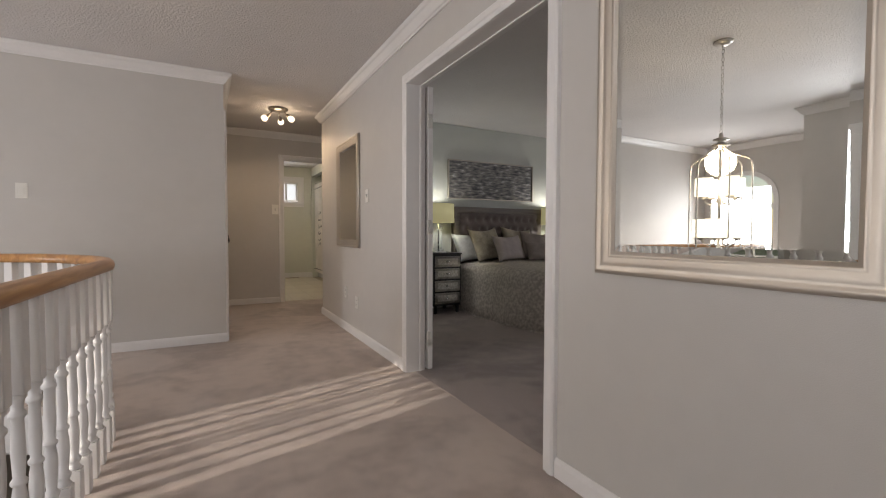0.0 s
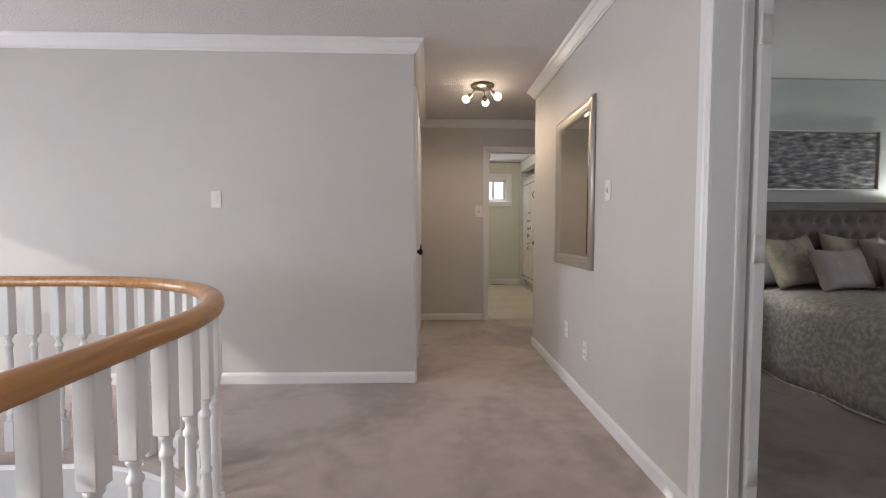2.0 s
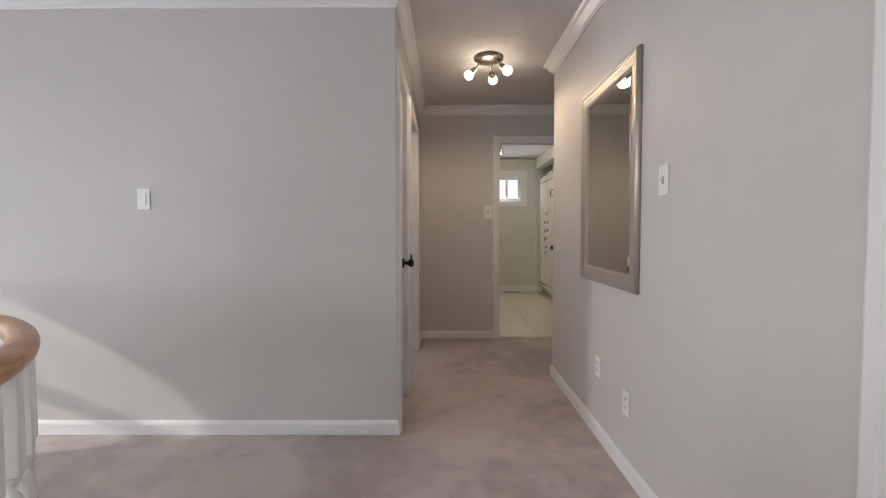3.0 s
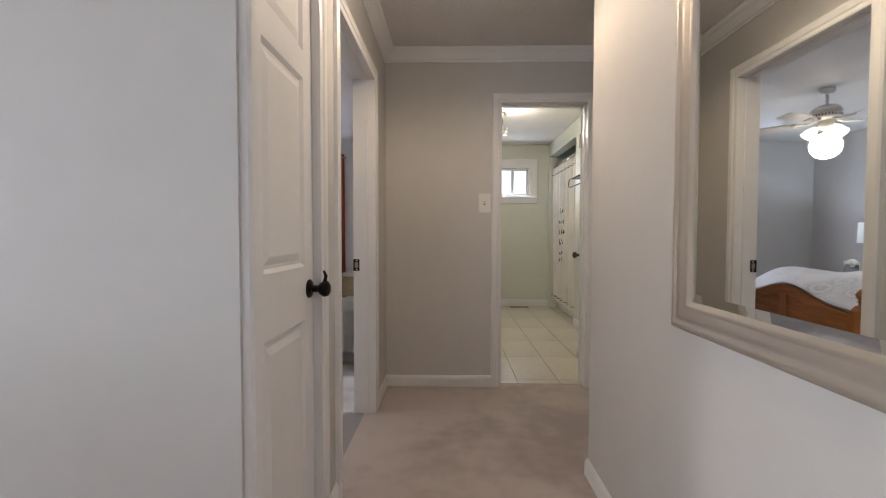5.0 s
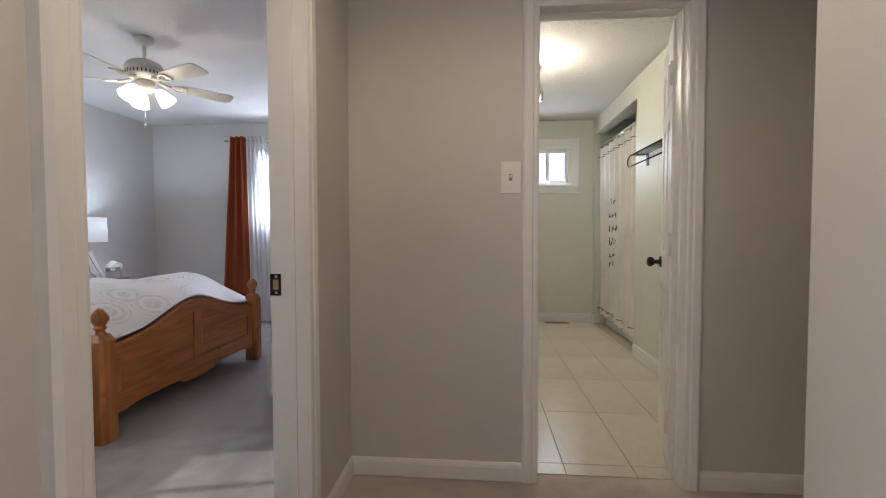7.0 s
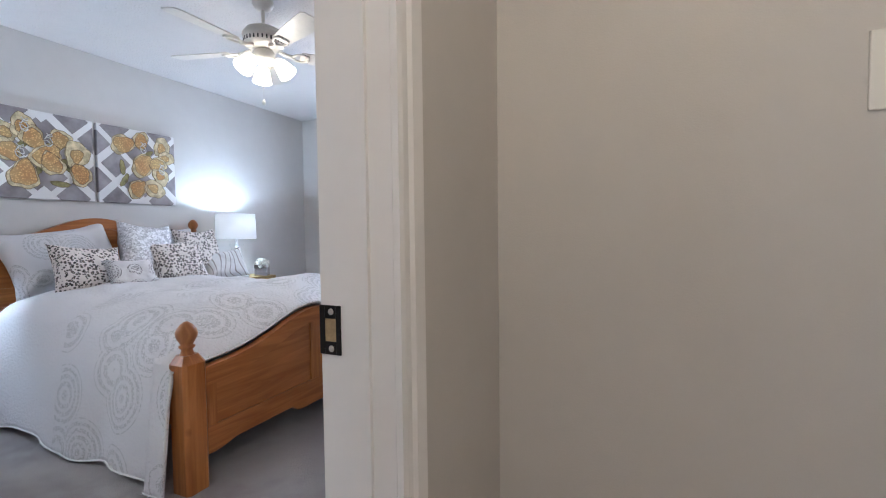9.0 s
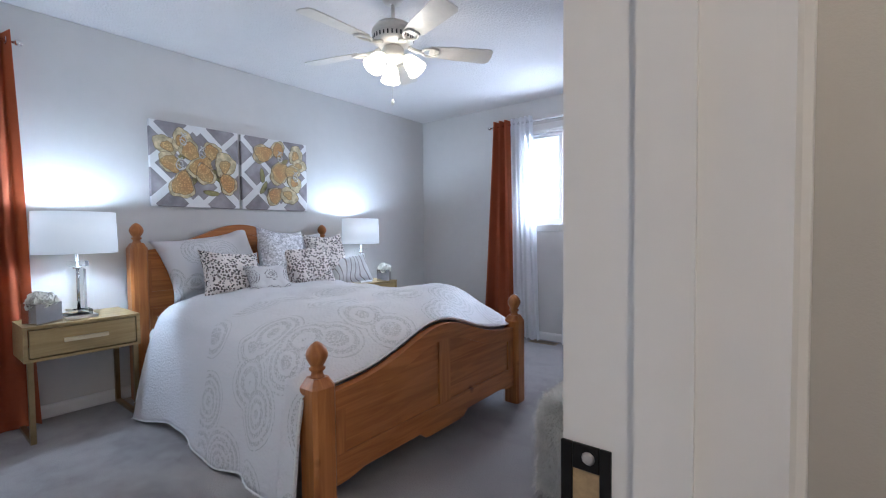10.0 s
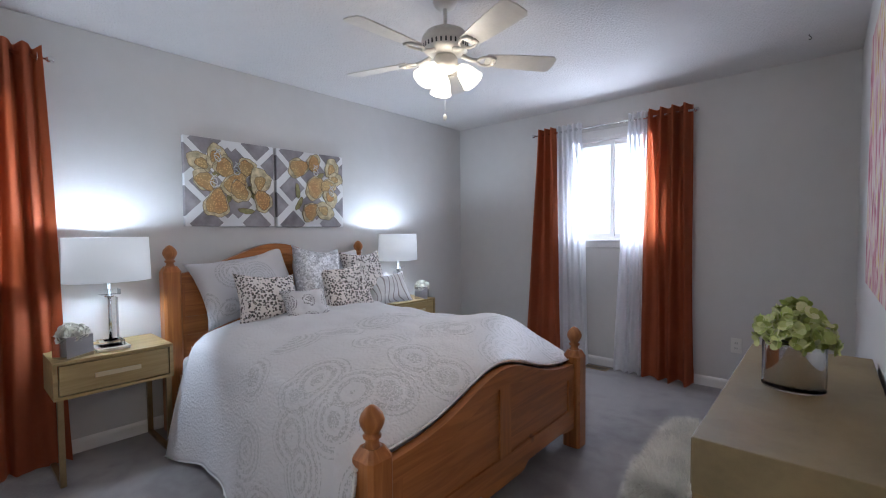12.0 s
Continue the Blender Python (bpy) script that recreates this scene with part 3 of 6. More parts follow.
def chandelier(x, y):
    c = thing("chandelier", pose(x, y, 0), "brushed nickel cage chandelier with two tiers of lit white shades", "chandelier")
    part("canopy", lathe([(0.065, HALL_H), (0.065, HALL_H - 0.012), (0.05, HALL_H - 0.025), (0.012, HALL_H - 0.032), (0.0, HALL_H - 0.033)], 24), NICKEL, c)
    bm = bmesh.new()
    z, k = HALL_H - 0.03, 0
    while z > 1.73:
        ang = 90 * (k % 2)
        loop = [Matrix.Rotation(radians(ang), 3, "Z") @ Vector((0.009 * math.cos(t), 0, 0.018 * math.sin(t))) + Vector((0, 0, z - 0.015)) for t in [2 * math.pi * i / 10 for i in range(10)]]
        tube(loop, 0.0022, 5, bm, closed=True)
        z -= 0.029
        k += 1
    part("chain", bm, NICKEL, c)
    part("hub", lathe([(0.0, 1.735), (0.012, 1.73), (0.015, 1.70), (0.05, 1.69), (0.052, 1.68), (0.02, 1.672), (0.03, 1.655), (0.06, 1.648), (0.06, 1.638), (0.02, 1.63), (0.012, 1.58), (0.012, 0.76), (0.03, 0.75), (0.022, 0.72), (0.0, 0.70)], 20), NICKEL, c)
    for i in range(6):
        a = radians(60 * i + 14)
        u = Vector((math.cos(a), math.sin(a), 0))
        prof = [(0.02, 1.64), (0.04, 1.61), (0.08, 1.575), (0.15, 1.545), (0.178, 1.53), (0.195, 1.505), (0.200, 1.46), (0.202, 1.2), (0.202, 0.93), (0.200, 0.86), (0.18, 0.82), (0.12, 0.78), (0.03, 0.75)]
        part("cage_rod", tube([u * r + Vector((0, 0, z)) for r, z in prof], 0.0055, 8), NICKEL, c)
    for tier, z0, off, n in ((0, 1.265, 30, 4), (1, 0.965, 75, 4)):
        for i in range(n):
            a = radians(90 * i + off)
            u = Vector((math.cos(a), math.sin(a), 0))
            arm = [u * 0.012 + Vector((0, 0, z0 + 0.0)), u * 0.03 + Vector((0, 0, z0 - 0.045)), u * 0.065 + Vector((0, 0, z0 - 0.062)), u * 0.10 + Vector((0, 0, z0 - 0.045)), u * 0.115 + Vector((0, 0, z0 - 0.012))]
            p = u * 0.115
            part("arm", tube(arm, 0.005, 8), NICKEL, c)
            cup = part("cup", lathe([(0.008, z0 - 0.02), (0.02, z0 - 0.012), (0.036, z0 - 0.004), (0.036, z0)], 18, at=(p.x, p.y, 0)), NICKEL, c)
            part("shade", lathe([(0.030, z0), (0.060, z0 + 0.003), (0.060, z0 + 0.135), (0.056, z0 + 0.135), (0.056, z0 + 0.006), (0.03, z0 + 0.003)], 24, at=(p.x, p.y, 0), cap=False), SHADE_WARM, cup, "lit white drum shade")


chandelier(-0.90, 1.97)
lamp("chandelier_light", "POINT", 12, WARM, pose(-0.90, 1.97, 1.52), 0.10)


def spot_light(name, m, base_r, heads, mat, lit, label):
    """A round ceiling plate with small turned heads."""
    s = thing(name, m, label, "ceiling light")
    part("plate", lathe([(base_r, 0), (base_r, -0.016), (base_r * 0.9, -0.026), (0, -0.028)], 28), mat, s)
    for x, y, dx, dy in heads:
        st = part("stem", tube([(x, y, -0.02), (x + dx * 0.2, y + dy * 0.2, -0.05), (x + dx * 0.5, y + dy * 0.5, -0.075)], 0.007, 8), mat, s)
        q = Vector((dx, dy, -0.06)).to_track_quat("Z", "Y").to_matrix().to_4x4()
        mm = Matrix.Translation((x + dx * 0.5, y + dy * 0.5, -0.075)) @ q
        part("socket", lathe([(0.0, -0.01), (0.017, -0.01), (0.02, 0.0), (0.022, 0.03), (0.019, 0.03)], 16, m=mm), mat, st)
        part("bulb", lathe([(0.018, 0.028), (0.030, 0.040), (0.036, 0.058), (0.034, 0.075), (0.024, 0.090), (0.0, 0.096)], 16, m=mm), lit, st, "lit frosted bulb")
    return s


DARK_NICKEL = material("dark_satin_nickel", (0.30, 0.26, 0.22), 0.32, 1.0, scale=30, vary=0.05)
spot_light("ceiling_spotlight", pose(0.715, 5.38, HALL_H), 0.105, [(-0.06, 0.02, -0.075, 0.03), (0.06, -0.02, 0.06, -0.03), (0.02, 0.07, 0.03, 0.10)], DARK_NICKEL, SHADE_HALL,
           "round nickel ceiling light with three lit frosted bulbs")
lamp("corridor_light", "POINT", 3.6, WARM, pose(0.71, 5.40, 2.25), 0.06)
beam = lamp("corridor_spot_beam", "SPOT", 24, (1.0, 0.76, 0.52), pose(0.71, 5.40, 2.24), 0.06)
beam.data.spot_size, beam.data.spot_blend = radians(172), 0.5


def wall_mirror(y0, y1, z0, z1, label):
    """Framed mirror on the east hall wall."""
    w = thing("wall_mirror", pose(1.225, (y0 + y1) / 2, z0), label, "mirror", group="mirrors in the hall")
    hw, h = (y1 - y0) / 2, z1 - z0
    prof = [(0.0, 0.002), (0.0, 0.016), (-0.005, 0.024), (-0.011, 0.027), (-0.017, 0.025), (-0.022, 0.021), (-0.034, 0.024), (-0.046, 0.023), (-0.056, 0.018), (-0.060, 0.019), (-0.066, 0.019), (-0.069, 0.0145), (-0.078, 0.0125), (-0.078, 0.002)]
    ring = [(-hw, 0), (-hw, h), (hw, h), (hw, 0)]
    part("frame", smooth(sweep(ring, prof, closed=True, place=lambda a, z, v: (-v, a, z)), 50), CHAMPAGNE, w, "stepped champagne silver frame")
    part("backing", boxes((-0.006, -0.001, -hw + 0.02, hw - 0.02, 0.02, h - 0.02)), DARKSLOT, w)
    g = 0.076
    bm = bmesh.new()
    o = [bm.verts.new((-0.010, a, z)) for a, z in ((-hw + g, g), (hw - g, g), (hw - g, h - g), (-hw + g, h - g))]
    i = [bm.verts.new((-0.0125, a, z)) for a, z in ((-hw + g + 0.025, g + 0.025), (hw - g - 0.025, g + 0.025), (hw - g - 0.025, h - g - 0.025), (-hw + g + 0.025, h - g - 0.025))]
    bm.faces.new(i)
    for k in range(4):
        bm.faces.new((o[k], o[(k + 1) % 4], i[(k + 1) % 4], i[k]))
    part("mirror_glass", bm, MIRROR, w, "bevelled mirror glass")


wall_mirror(3.975, 4.725, 0.850, 1.902, "tall mirror with a champagne silver border in the corridor")
wall_mirror(0.40, 1.195, 0.850, 1.905, "tall mirror with a champagne silver border by the double door")


# ---- switches and outlets ----
SLOT_GREY = material("switch_slot_grey", (0.30, 0.29, 0.27), 0.5, vary=0.02)
def wall_plate(name, m, kind_of, label, w=0.07, h=0.115):
    """Plate in its xz plane, facing +y."""
    p = thing(name, m, label, "switch" if kind_of != "outlet" else "outlet")
    part("plate", boxes((-w / 2, w / 2, 0, 0.006, -h / 2, h / 2), bevel=0.0025), PLASTIC, p)
    if kind_of == "rocker":
        part("rocker", boxes((-0.016, 0.016, 0.006, 0.010, -0.033, 0.033), bevel=0.002), PLASTIC, p)
    elif kind_of == "toggle":
        part("slot", boxes((-0.007, 0.007, 0.006, 0.0075, -0.014, 0.014)), SLOT_GREY, p)
        part("toggle", boxes((-0.005, 0.005, 0.006, 0.018, -0.002, 0.010), bevel=0.002), PLASTIC, p)
    else:
        for z in (-0.02, 0.02):
            o = part("socket", lathe([(0.016, 0), (0.016, 0.002), (0, 0.002)], 16, m=Matrix.Translation((0, 0.006, z)) @ pose(0, 0, 0, -90)), PLASTIC, p)
            part("slots", boxes((-0.008, -0.005, 0.008, 0.0088, z - 0.006, z + 0.006), (0.005, 0.008, 0.008, 0.0088, z - 0.006, z + 0.006)), DARKSLOT, o)
    return p


wall_plate("light_switch", pose(-1.237, 4.485, 1.30, 0, 0, 180), "rocker", "white rocker light switch on the gallery wall")
wall_plate("light_switch", pose(0.836, 6.655, 1.32, 0, 0, 180), "toggle", "white toggle light switch beside the bathroom door", 0.086, 0.136)
wall_plate("light_switch", pose(1.225, 3.78, 1.315, 0, 0, 90), "toggle", "white toggle light switch beside the tall mirror")
wall_plate("wall_outlet", pose(1.225, 4.46, 0.39, 0, 0, 90), "outlet", "white double outlet low on the corridor wall")
wall_plate("wall_outlet", pose(1.225, 4.09, 0.335, 0, 0, 90), "outlet", "white double outlet low on the corridor wall")
wall_plate("wall_outlet", pose(-0.66, 9.97, 0.36, 0, 0, 180), "outlet", "white double outlet low on the bedroom wall")


# ---- windows ----
def slider_window(name, m, w, h, depth, label, mullion=0.5, trim=0.06):
    """Two-pane sliding window: x across, y outwards from the room's face, origin at the opening's lower left corner."""
    d = thing(name, m, label, "window", kind="structure")
    ring = [(0, 0), (w, 0), (w, h), (0, h)]
    part("window_trim", sweep(ring, [(0.004, 0.0), (0.004, 0.016), (-trim, 0.014), (-trim - 0.005, 0.0)], closed=True, place=lambda a, z, v: (a, -v, z)), TRIM, d)
    part("window_frame", sweep(ring, [(0.0, 0.0), (0.03, 0.0), (0.03, depth - 0.01), (0.0, depth - 0.01)], closed=True, place=lambda a, z, v: (a, v + 0.002, z)), TRIM, d)
    part("window_sill", boxes((-trim - 0.01, w + trim + 0.01, -0.025, 0.02, -0.012, 0.006), bevel=0.003), TRIM, d)
    mx = w * mullion
    for k, (a, b, y) in enumerate(((0.03, mx + 0.02, 0.055), (mx - 0.02, w - 0.03, 0.075))):
        sash = part("sash", sweep([(a, 0.03), (b, 0.03), (b, h - 0.03), (a, h - 0.03)], [(0, 0), (0.035, 0), (0.035, 0.018), (0, 0.018)], closed=True, place=lambda p, z, v: (p, y + v, z)), TRIM, d)
        pane = part("pane", boxes((a + 0.033, b - 0.033, y + 0.006, y + 0.010, 0.063, h - 0.063)), GLASS, sash)
        pane.visible_shadow = False
    return d


slider_window("window_north", pose(-2.02, 9.97, 1.17), 0.80, 0.95, 0.12, "white framed two-pane sliding bedroom window", 0.47)
slider_window("window_west", pose(-3.39, 5.25, 1.00, 0, 0, 90), 0.97, 1.12, 0.12, "white framed sliding bedroom window behind a curtain")
slider_window("window_bath", pose(1.28, 10.20, 1.66), 0.52, 0.47, 0.12, "small white framed sliding bathroom window", 0.48, 0.09)
slider_window("window_stair", pose(-3.40, 1.10, 0.62, 0, 0, 90), 0.92, 1.40, 0.12, "white framed stairwell window")
# unseen window added for the foyer fill lamp
slider_window("added_window_hall", pose(-1.10, -2.50, 0.5, 0, 0, 180), 1.60, 1.50, 0.12, "white framed window added unseen round the foyer fill light")
# unseen window added for the main bedroom fill lamp
slider_window("added_window_master", pose(6.40, 1.9, 0.8, 0, 0, -90), 1.40, 1.20, 0.12, "white framed window added unseen round the main bedroom fill light")


def arched_window():
    """Tall stair window with a half-round top light, in the stairwell's west wall."""
    d = thing("window_arch", pose(-4.90, 3.86, 0), "tall white stair window with an arched top", "window", kind="structure")
    r = 0.42
    arc = [(r * math.cos(radians(a)), 1.50 + r * math.sin(radians(a))) for a in range(0, 181, 10)]
    bm = bmesh.new()
    for (a, z), (b, w) in zip(arc, arc[1:]):
        vs = [bm.verts.new((-x, p, q)) for x in (0.002, 0.118) for p, q in ((a, z), (b, w), (b, 2.02), (a, 2.02))]
        for f in ((0, 1, 2, 3), (7, 6, 5, 4), (0, 4, 5, 1), (1, 5, 6, 2), (2, 6, 7, 3), (3, 7, 4, 0)):
            bm.faces.new([vs[i] for i in f])
    part("spandrel", bm, WALL_HALL, d)
    part("arch_trim", sweep([(r, -0.6), *arc, (-r, -0.6)], [(-0.045, 0.0), (-0.045, 0.016), (0.02, 0.018), (0.02, 0.0)], place=lambda a, z, v: (v, a, z)), TRIM, d)
    part("transom", boxes((-0.09, -0.03, -r, r, 1.38, 1.46)), TRIM, d)
    part("mullion", boxes((-0.09, -0.03, -0.035, 0.035, -0.6, 1.38)), TRIM, d)
    for y0, y1, z0, z1 in ((-r, -0.035, -0.6, 1.38), (0.035, r, -0.6, 1.38)):
        p = part("pane", boxes((-0.064, -0.060, y0, y1, z0, z1)), GLASS, d)
        p.visible_shadow = False


arched_window()

# ---- bedroom materials ----
PINE = wood("orange_pine", (0.47, 0.185, 0.05), (0.30, 0.10, 0.024), 0.32, axis=2)
PINE_H = wood("orange_pine_board", (0.46, 0.175, 0.047), (0.29, 0.095, 0.022), 0.32, axis=1)
GOLDWOOD = wood("pale_gold_wood", (0.40, 0.29, 0.125), (0.31, 0.215, 0.085), 0.42, axis=1, scale=9, knots=False)
SHAGREEN = material("gold_shagreen_leather", (0.28, 0.205, 0.095), 0.42, scale=5, vary=0.10, bump=0.35, bump_scale=420)
BRONZE = material("aged_brass_frame", (0.33, 0.235, 0.12), 0.38, 0.85, scale=10, vary=0.10)
FUR = material("ivory_faux_fur", (0.88, 0.85, 0.79), 0.9, scale=9, vary=0.10)
LINEN_WHITE = material("white_lamp_linen", (0.86, 0.86, 0.86), 0.7, scale=20, vary=0.02, bump=0.1, bump_scale=500)


def fabric(name, color, translucency, clear=0.0, rough=0.85):
    """Cloth that lets some light through; clear is the share of open weave."""
    m = material(name, color, rough, scale=3, vary=0.06, bump=0.15, bump_scale=600)
    nt = m.node_tree
    n, l = nt.nodes, nt.links
    b, out = n["Principled BSDF"], n["Material Output"]
    tr = n.new("ShaderNodeBsdfTranslucent")
    tr.inputs[0].default_value = (*color, 1)
    mx = n.new("ShaderNodeMixShader")
    mx.inputs[0].default_value = translucency
    l.new(b.outputs[0], mx.inputs[1])
    l.new(tr.outputs[0], mx.inputs[2])
    last = mx
    if clear:
        tp = n.new("ShaderNodeBsdfTransparent")
        m2 = n.new("ShaderNodeMixShader")
        m2.inputs[0].default_value = clear
        l.new(mx.outputs[0], m2.inputs[1])
        l.new(tp.outputs[0], m2.inputs[2])
        last = m2
    l.new(last.outputs[0], out.inputs[0])
    return m


RUST = fabric("rust_orange_curtain_cloth", (0.42, 0.105, 0.040), 0.34)
SHEER = fabric("white_sheer_cloth", (0.92, 0.92, 0.95), 0.62, 0.08)


def patterned(name, build, rough=0.8, bump=0.2, bump_scale=400):
    """A cloth or canvas whose colours build() makes from the object's own coordinates."""
    m = bpy.data.materials.new(name)
    m.use_nodes = True
    nt = m.node_tree
    n, l = nt.nodes, nt.links
    b = n["Principled BSDF"]
    b.inputs["Roughness"].default_value = rough
    tc = n.new("ShaderNodeTexCoord")
    color, shine = build(n, l, tc.outputs["Object"])
    l.new(color, b.inputs["Base Color"])
    if shine is not None:
        l.new(shine, b.inputs["Metallic"])
        rr = n.new("ShaderNodeMapRange")
        rr.inputs[3].default_value, rr.inputs[4].default_value = rough, 0.28
        l.new(shine, rr.inputs[0])
        l.new(rr.outputs[0], b.inputs["Roughness"])
    nz = n.new("ShaderNodeTexNoise")
    nz.inputs["Scale"].default_value = bump_scale
    l.new(tc.outputs["Object"], nz.inputs["Vector"])
    bp = n.new("ShaderNodeBump")
    bp.inputs["Strength"].default_value = bump
    bp.inputs["Distance"].default_value = 0.006
    l.new(nz.outputs[0], bp.inputs["Height"])
    l.new(bp.outputs[0], b.inputs["Normal"])
    if shine is not None:
        raised = n.new("ShaderNodeBump")
        raised.inputs["Strength"].default_value = 0.8
        raised.inputs["Distance"].default_value = 0.004
        l.new(shine, raised.inputs["Height"])
        l.new(bp.outputs[0], raised.inputs["Normal"])
        l.new(raised.outputs[0], b.inputs["Normal"])
    return m


def ramp(n, l, fac, *stops):
    r = n.new("ShaderNodeValToRGB")
    r.color_ramp.interpolation = "LINEAR"
    els = r.color_ramp.elements
    els[0].position, els[0].color = stops[0][0], (*stops[0][1], 1)
    els[1].position, els[1].color = stops[1][0], (*stops[1][1], 1)
    for p, c in stops[2:]:
        e = els.new(p)
        e.color = (*c, 1)
    l.new(fac, r.inputs[0])
    return r.outputs[0]


def math_node(n, l, op, a, b=None, c=None):
    k = n.new("ShaderNodeMath")
    k.operation = op
    for i, v in enumerate((a, b, c)):
        if v is None:
            continue
        if isinstance(v, (int, float)):
            k.inputs[i].default_value = v
        else:
            l.new(v, k.inputs[i])
    return k.outputs[0]


def leopard(n, l, co):
    v = n.new("ShaderNodeTexVoronoi")
    v.inputs["Scale"].default_value = 58
    v.inputs["Randomness"].default_value = 0.8
    nz = n.new("ShaderNodeTexNoise")
    nz.inputs["Scale"].default_value = 75
    l.new(co, v.inputs["Vector"])
    l.new(co, nz.inputs["Vector"])
    d = math_node(n, l, "MULTIPLY_ADD", nz.outputs[0], 0.42, v.outputs["Distance"])
    c = ramp(n, l, d, (0.35, (0.62, 0.50, 0.44)), (0.40, (0.02, 0.018, 0.018)), (0.61, (0.02, 0.018, 0.018)), (0.67, (0.84, 0.78, 0.74)))
    return c, None


def medallions(scale, rings, mask_from=None, shade=(0.55, 0.545, 0.555), loose=0.75, ground=(0.74, 0.73, 0.75)):
    def build(n, l, co):
        v = n.new("ShaderNodeTexVoronoi")
        v.inputs["Scale"].default_value = scale
        v.inputs["Randomness"].default_value = loose
        l.new(co, v.inputs["Vector"])
        s = math_node(n, l, "SINE", math_node(n, l, "MULTIPLY", v.outputs["Distance"], rings))
        sp = n.new("ShaderNodeTexVoronoi")
        sp.inputs["Scale"].default_value = 150
        l.new(co, sp.inputs["Vector"])
        dots = math_node(n, l, "LESS_THAN", sp.outputs["Distance"], 0.52)
        ringm = math_node(n, l, "MULTIPLY", math_node(n, l, "GREATER_THAN", s, -0.25), math_node(n, l, "LESS_THAN", v.outputs["Distance"], 0.56))
        f = math_node(n, l, "MULTIPLY", ringm, dots)
        if mask_from is not None:
            sx = n.new("ShaderNodeSeparateXYZ")
            l.new(co, sx.inputs[0])
            nz = n.new("ShaderNodeTexNoise")
            nz.inputs["Scale"].default_value = 3.0
            l.new(co, nz.inputs["Vector"])
            edge = math_node(n, l, "MULTIPLY_ADD", nz.outputs[0], 0.5, sx.outputs[0])
            f = math_node(n, l, "MULTIPLY", f, math_node(n, l, "GREATER_THAN", edge, mask_from))
        # loose sequins that catch the light between the medallions
        gl = n.new("ShaderNodeTexVoronoi")
        gl.inputs["Scale"].default_value = 210
        l.new(co, gl.inputs["Vector"])
        pick = n.new("ShaderNodeSeparateColor")
        l.new(gl.outputs["Color"], pick.inputs[0])
        speck = math_node(n, l, "MULTIPLY", math_node(n, l, "GREATER_THAN", pick.outputs[0], 0.86), math_node(n, l, "LESS_THAN", gl.outputs["Distance"], 0.36))
        c = ramp(n, l, f, (0.0, ground), (1.0, shade))
        return c, math_node(n, l, "MAXIMUM", math_node(n, l, "MULTIPLY", f, 0.55), speck)
    return build


def sequins(n, l, co):
    v = n.new("ShaderNodeTexVoronoi")
    v.inputs["Scale"].default_value = 95
    l.new(co, v.inputs["Vector"])
    sx = n.new("ShaderNodeSeparateColor")
    l.new(v.outputs["Color"], sx.inputs[0])
    c = ramp(n, l, sx.outputs[0], (0.0, (0.45, 0.45, 0.47)), (1.0, (0.95, 0.95, 0.97)))
    return c, math_node(n, l, "MULTIPLY", sx.outputs[0], 0.7)


def swirl(n, l, co):
    w = n.new("ShaderNodeTexWave")
    w.inputs["Scale"].default_value = 3.2
    w.inputs["Distortion"].default_value = 11
    w.inputs["Detail"].default_value = 1
    l.new(co, w.inputs["Vector"])
    c = ramp(n, l, w.outputs["Fac"], (0.35, (0.80, 0.79, 0.78)), (0.45, (0.34, 0.30, 0.28)), (0.62, (0.32, 0.29, 0.27)), (0.72, (0.78, 0.77, 0.77)))
    return c, None


LEOPARD = patterned("leopard_print_cloth", leopard)
DUVET = patterned("white_sequin_quilt", medallions(3.6, 58, -1.95), bump=1.0, bump_scale=75)
SHAM = patterned("white_medallion_sham", medallions(4.4, 75), bump=0.35, bump_scale=150)
MEDALLION = patterned("silver_medallion_cloth", medallions(8.0, 60, None, (0.22, 0.21, 0.22), 0.0, (0.74, 0.73, 0.74)), bump=0.3, bump_scale=200)
SEQUIN = patterned("silver_sequin_cloth", sequins, rough=0.5)
SWIRL = patterned("grey_swirl_cloth", swirl)


# ---- pine bed ----
def extrude_outline(pts, x0, x1, bm=None):
    """A flat outline in the yz plane given thickness along x."""
    bm = bm or bmesh.new()
    a = [bm.verts.new((x0, y, z)) for y, z in pts]
    b = [bm.verts.new((x1, y, z)) for y, z in pts]
    bm.faces.new(a)
    bm.faces.new(list(reversed(b)))
    for i in range(len(pts)):
        j = (i + 1) % len(pts)
        bm.faces.new((a[i], b[i], b[j], a[j]))
    return bm


def bed_post(h):
    bm = bmesh.new()
    s = 0.052
    outline = [(s - 0.014, s), (-s + 0.014, s), (-s, s - 0.014), (-s, -s + 0.014), (-s + 0.014, -s), (s - 0.014, -s), (s, -s + 0.014), (s, s - 0.014)]
    low = [bm.verts.new((x, y, 0.0)) for x, y in outline]
    top = [bm.verts.new((x, y, h - 0.17)) for x, y in outline]
    cap = [bm.verts.new((x * 0.62, y * 0.62, h - 0.135)) for x, y in outline]
    for a, b in ((low, top), (top, cap)):
        for i in range(8):
            bm.faces.new((a[i], a[(i + 1) % 8], b[(i + 1) % 8], b[i]))
    bm.faces.new(list(reversed(low)))
    bm.faces.new(cap)
    for f in bm.faces:
        f.smooth = False
    return bm


def finial(h):
    return lathe([(0.034, h - 0.14), (0.024, h - 0.128), (0.021, h - 0.115), (0.030, h - 0.106), (0.031, h - 0.100), (0.022, h - 0.094), (0.030, h - 0.082), (0.040, h - 0.062), (0.042, h - 0.048), (0.036, h - 0.030), (0.022, h - 0.012), (0.008, h - 0.002), (0.0, h)], 22)


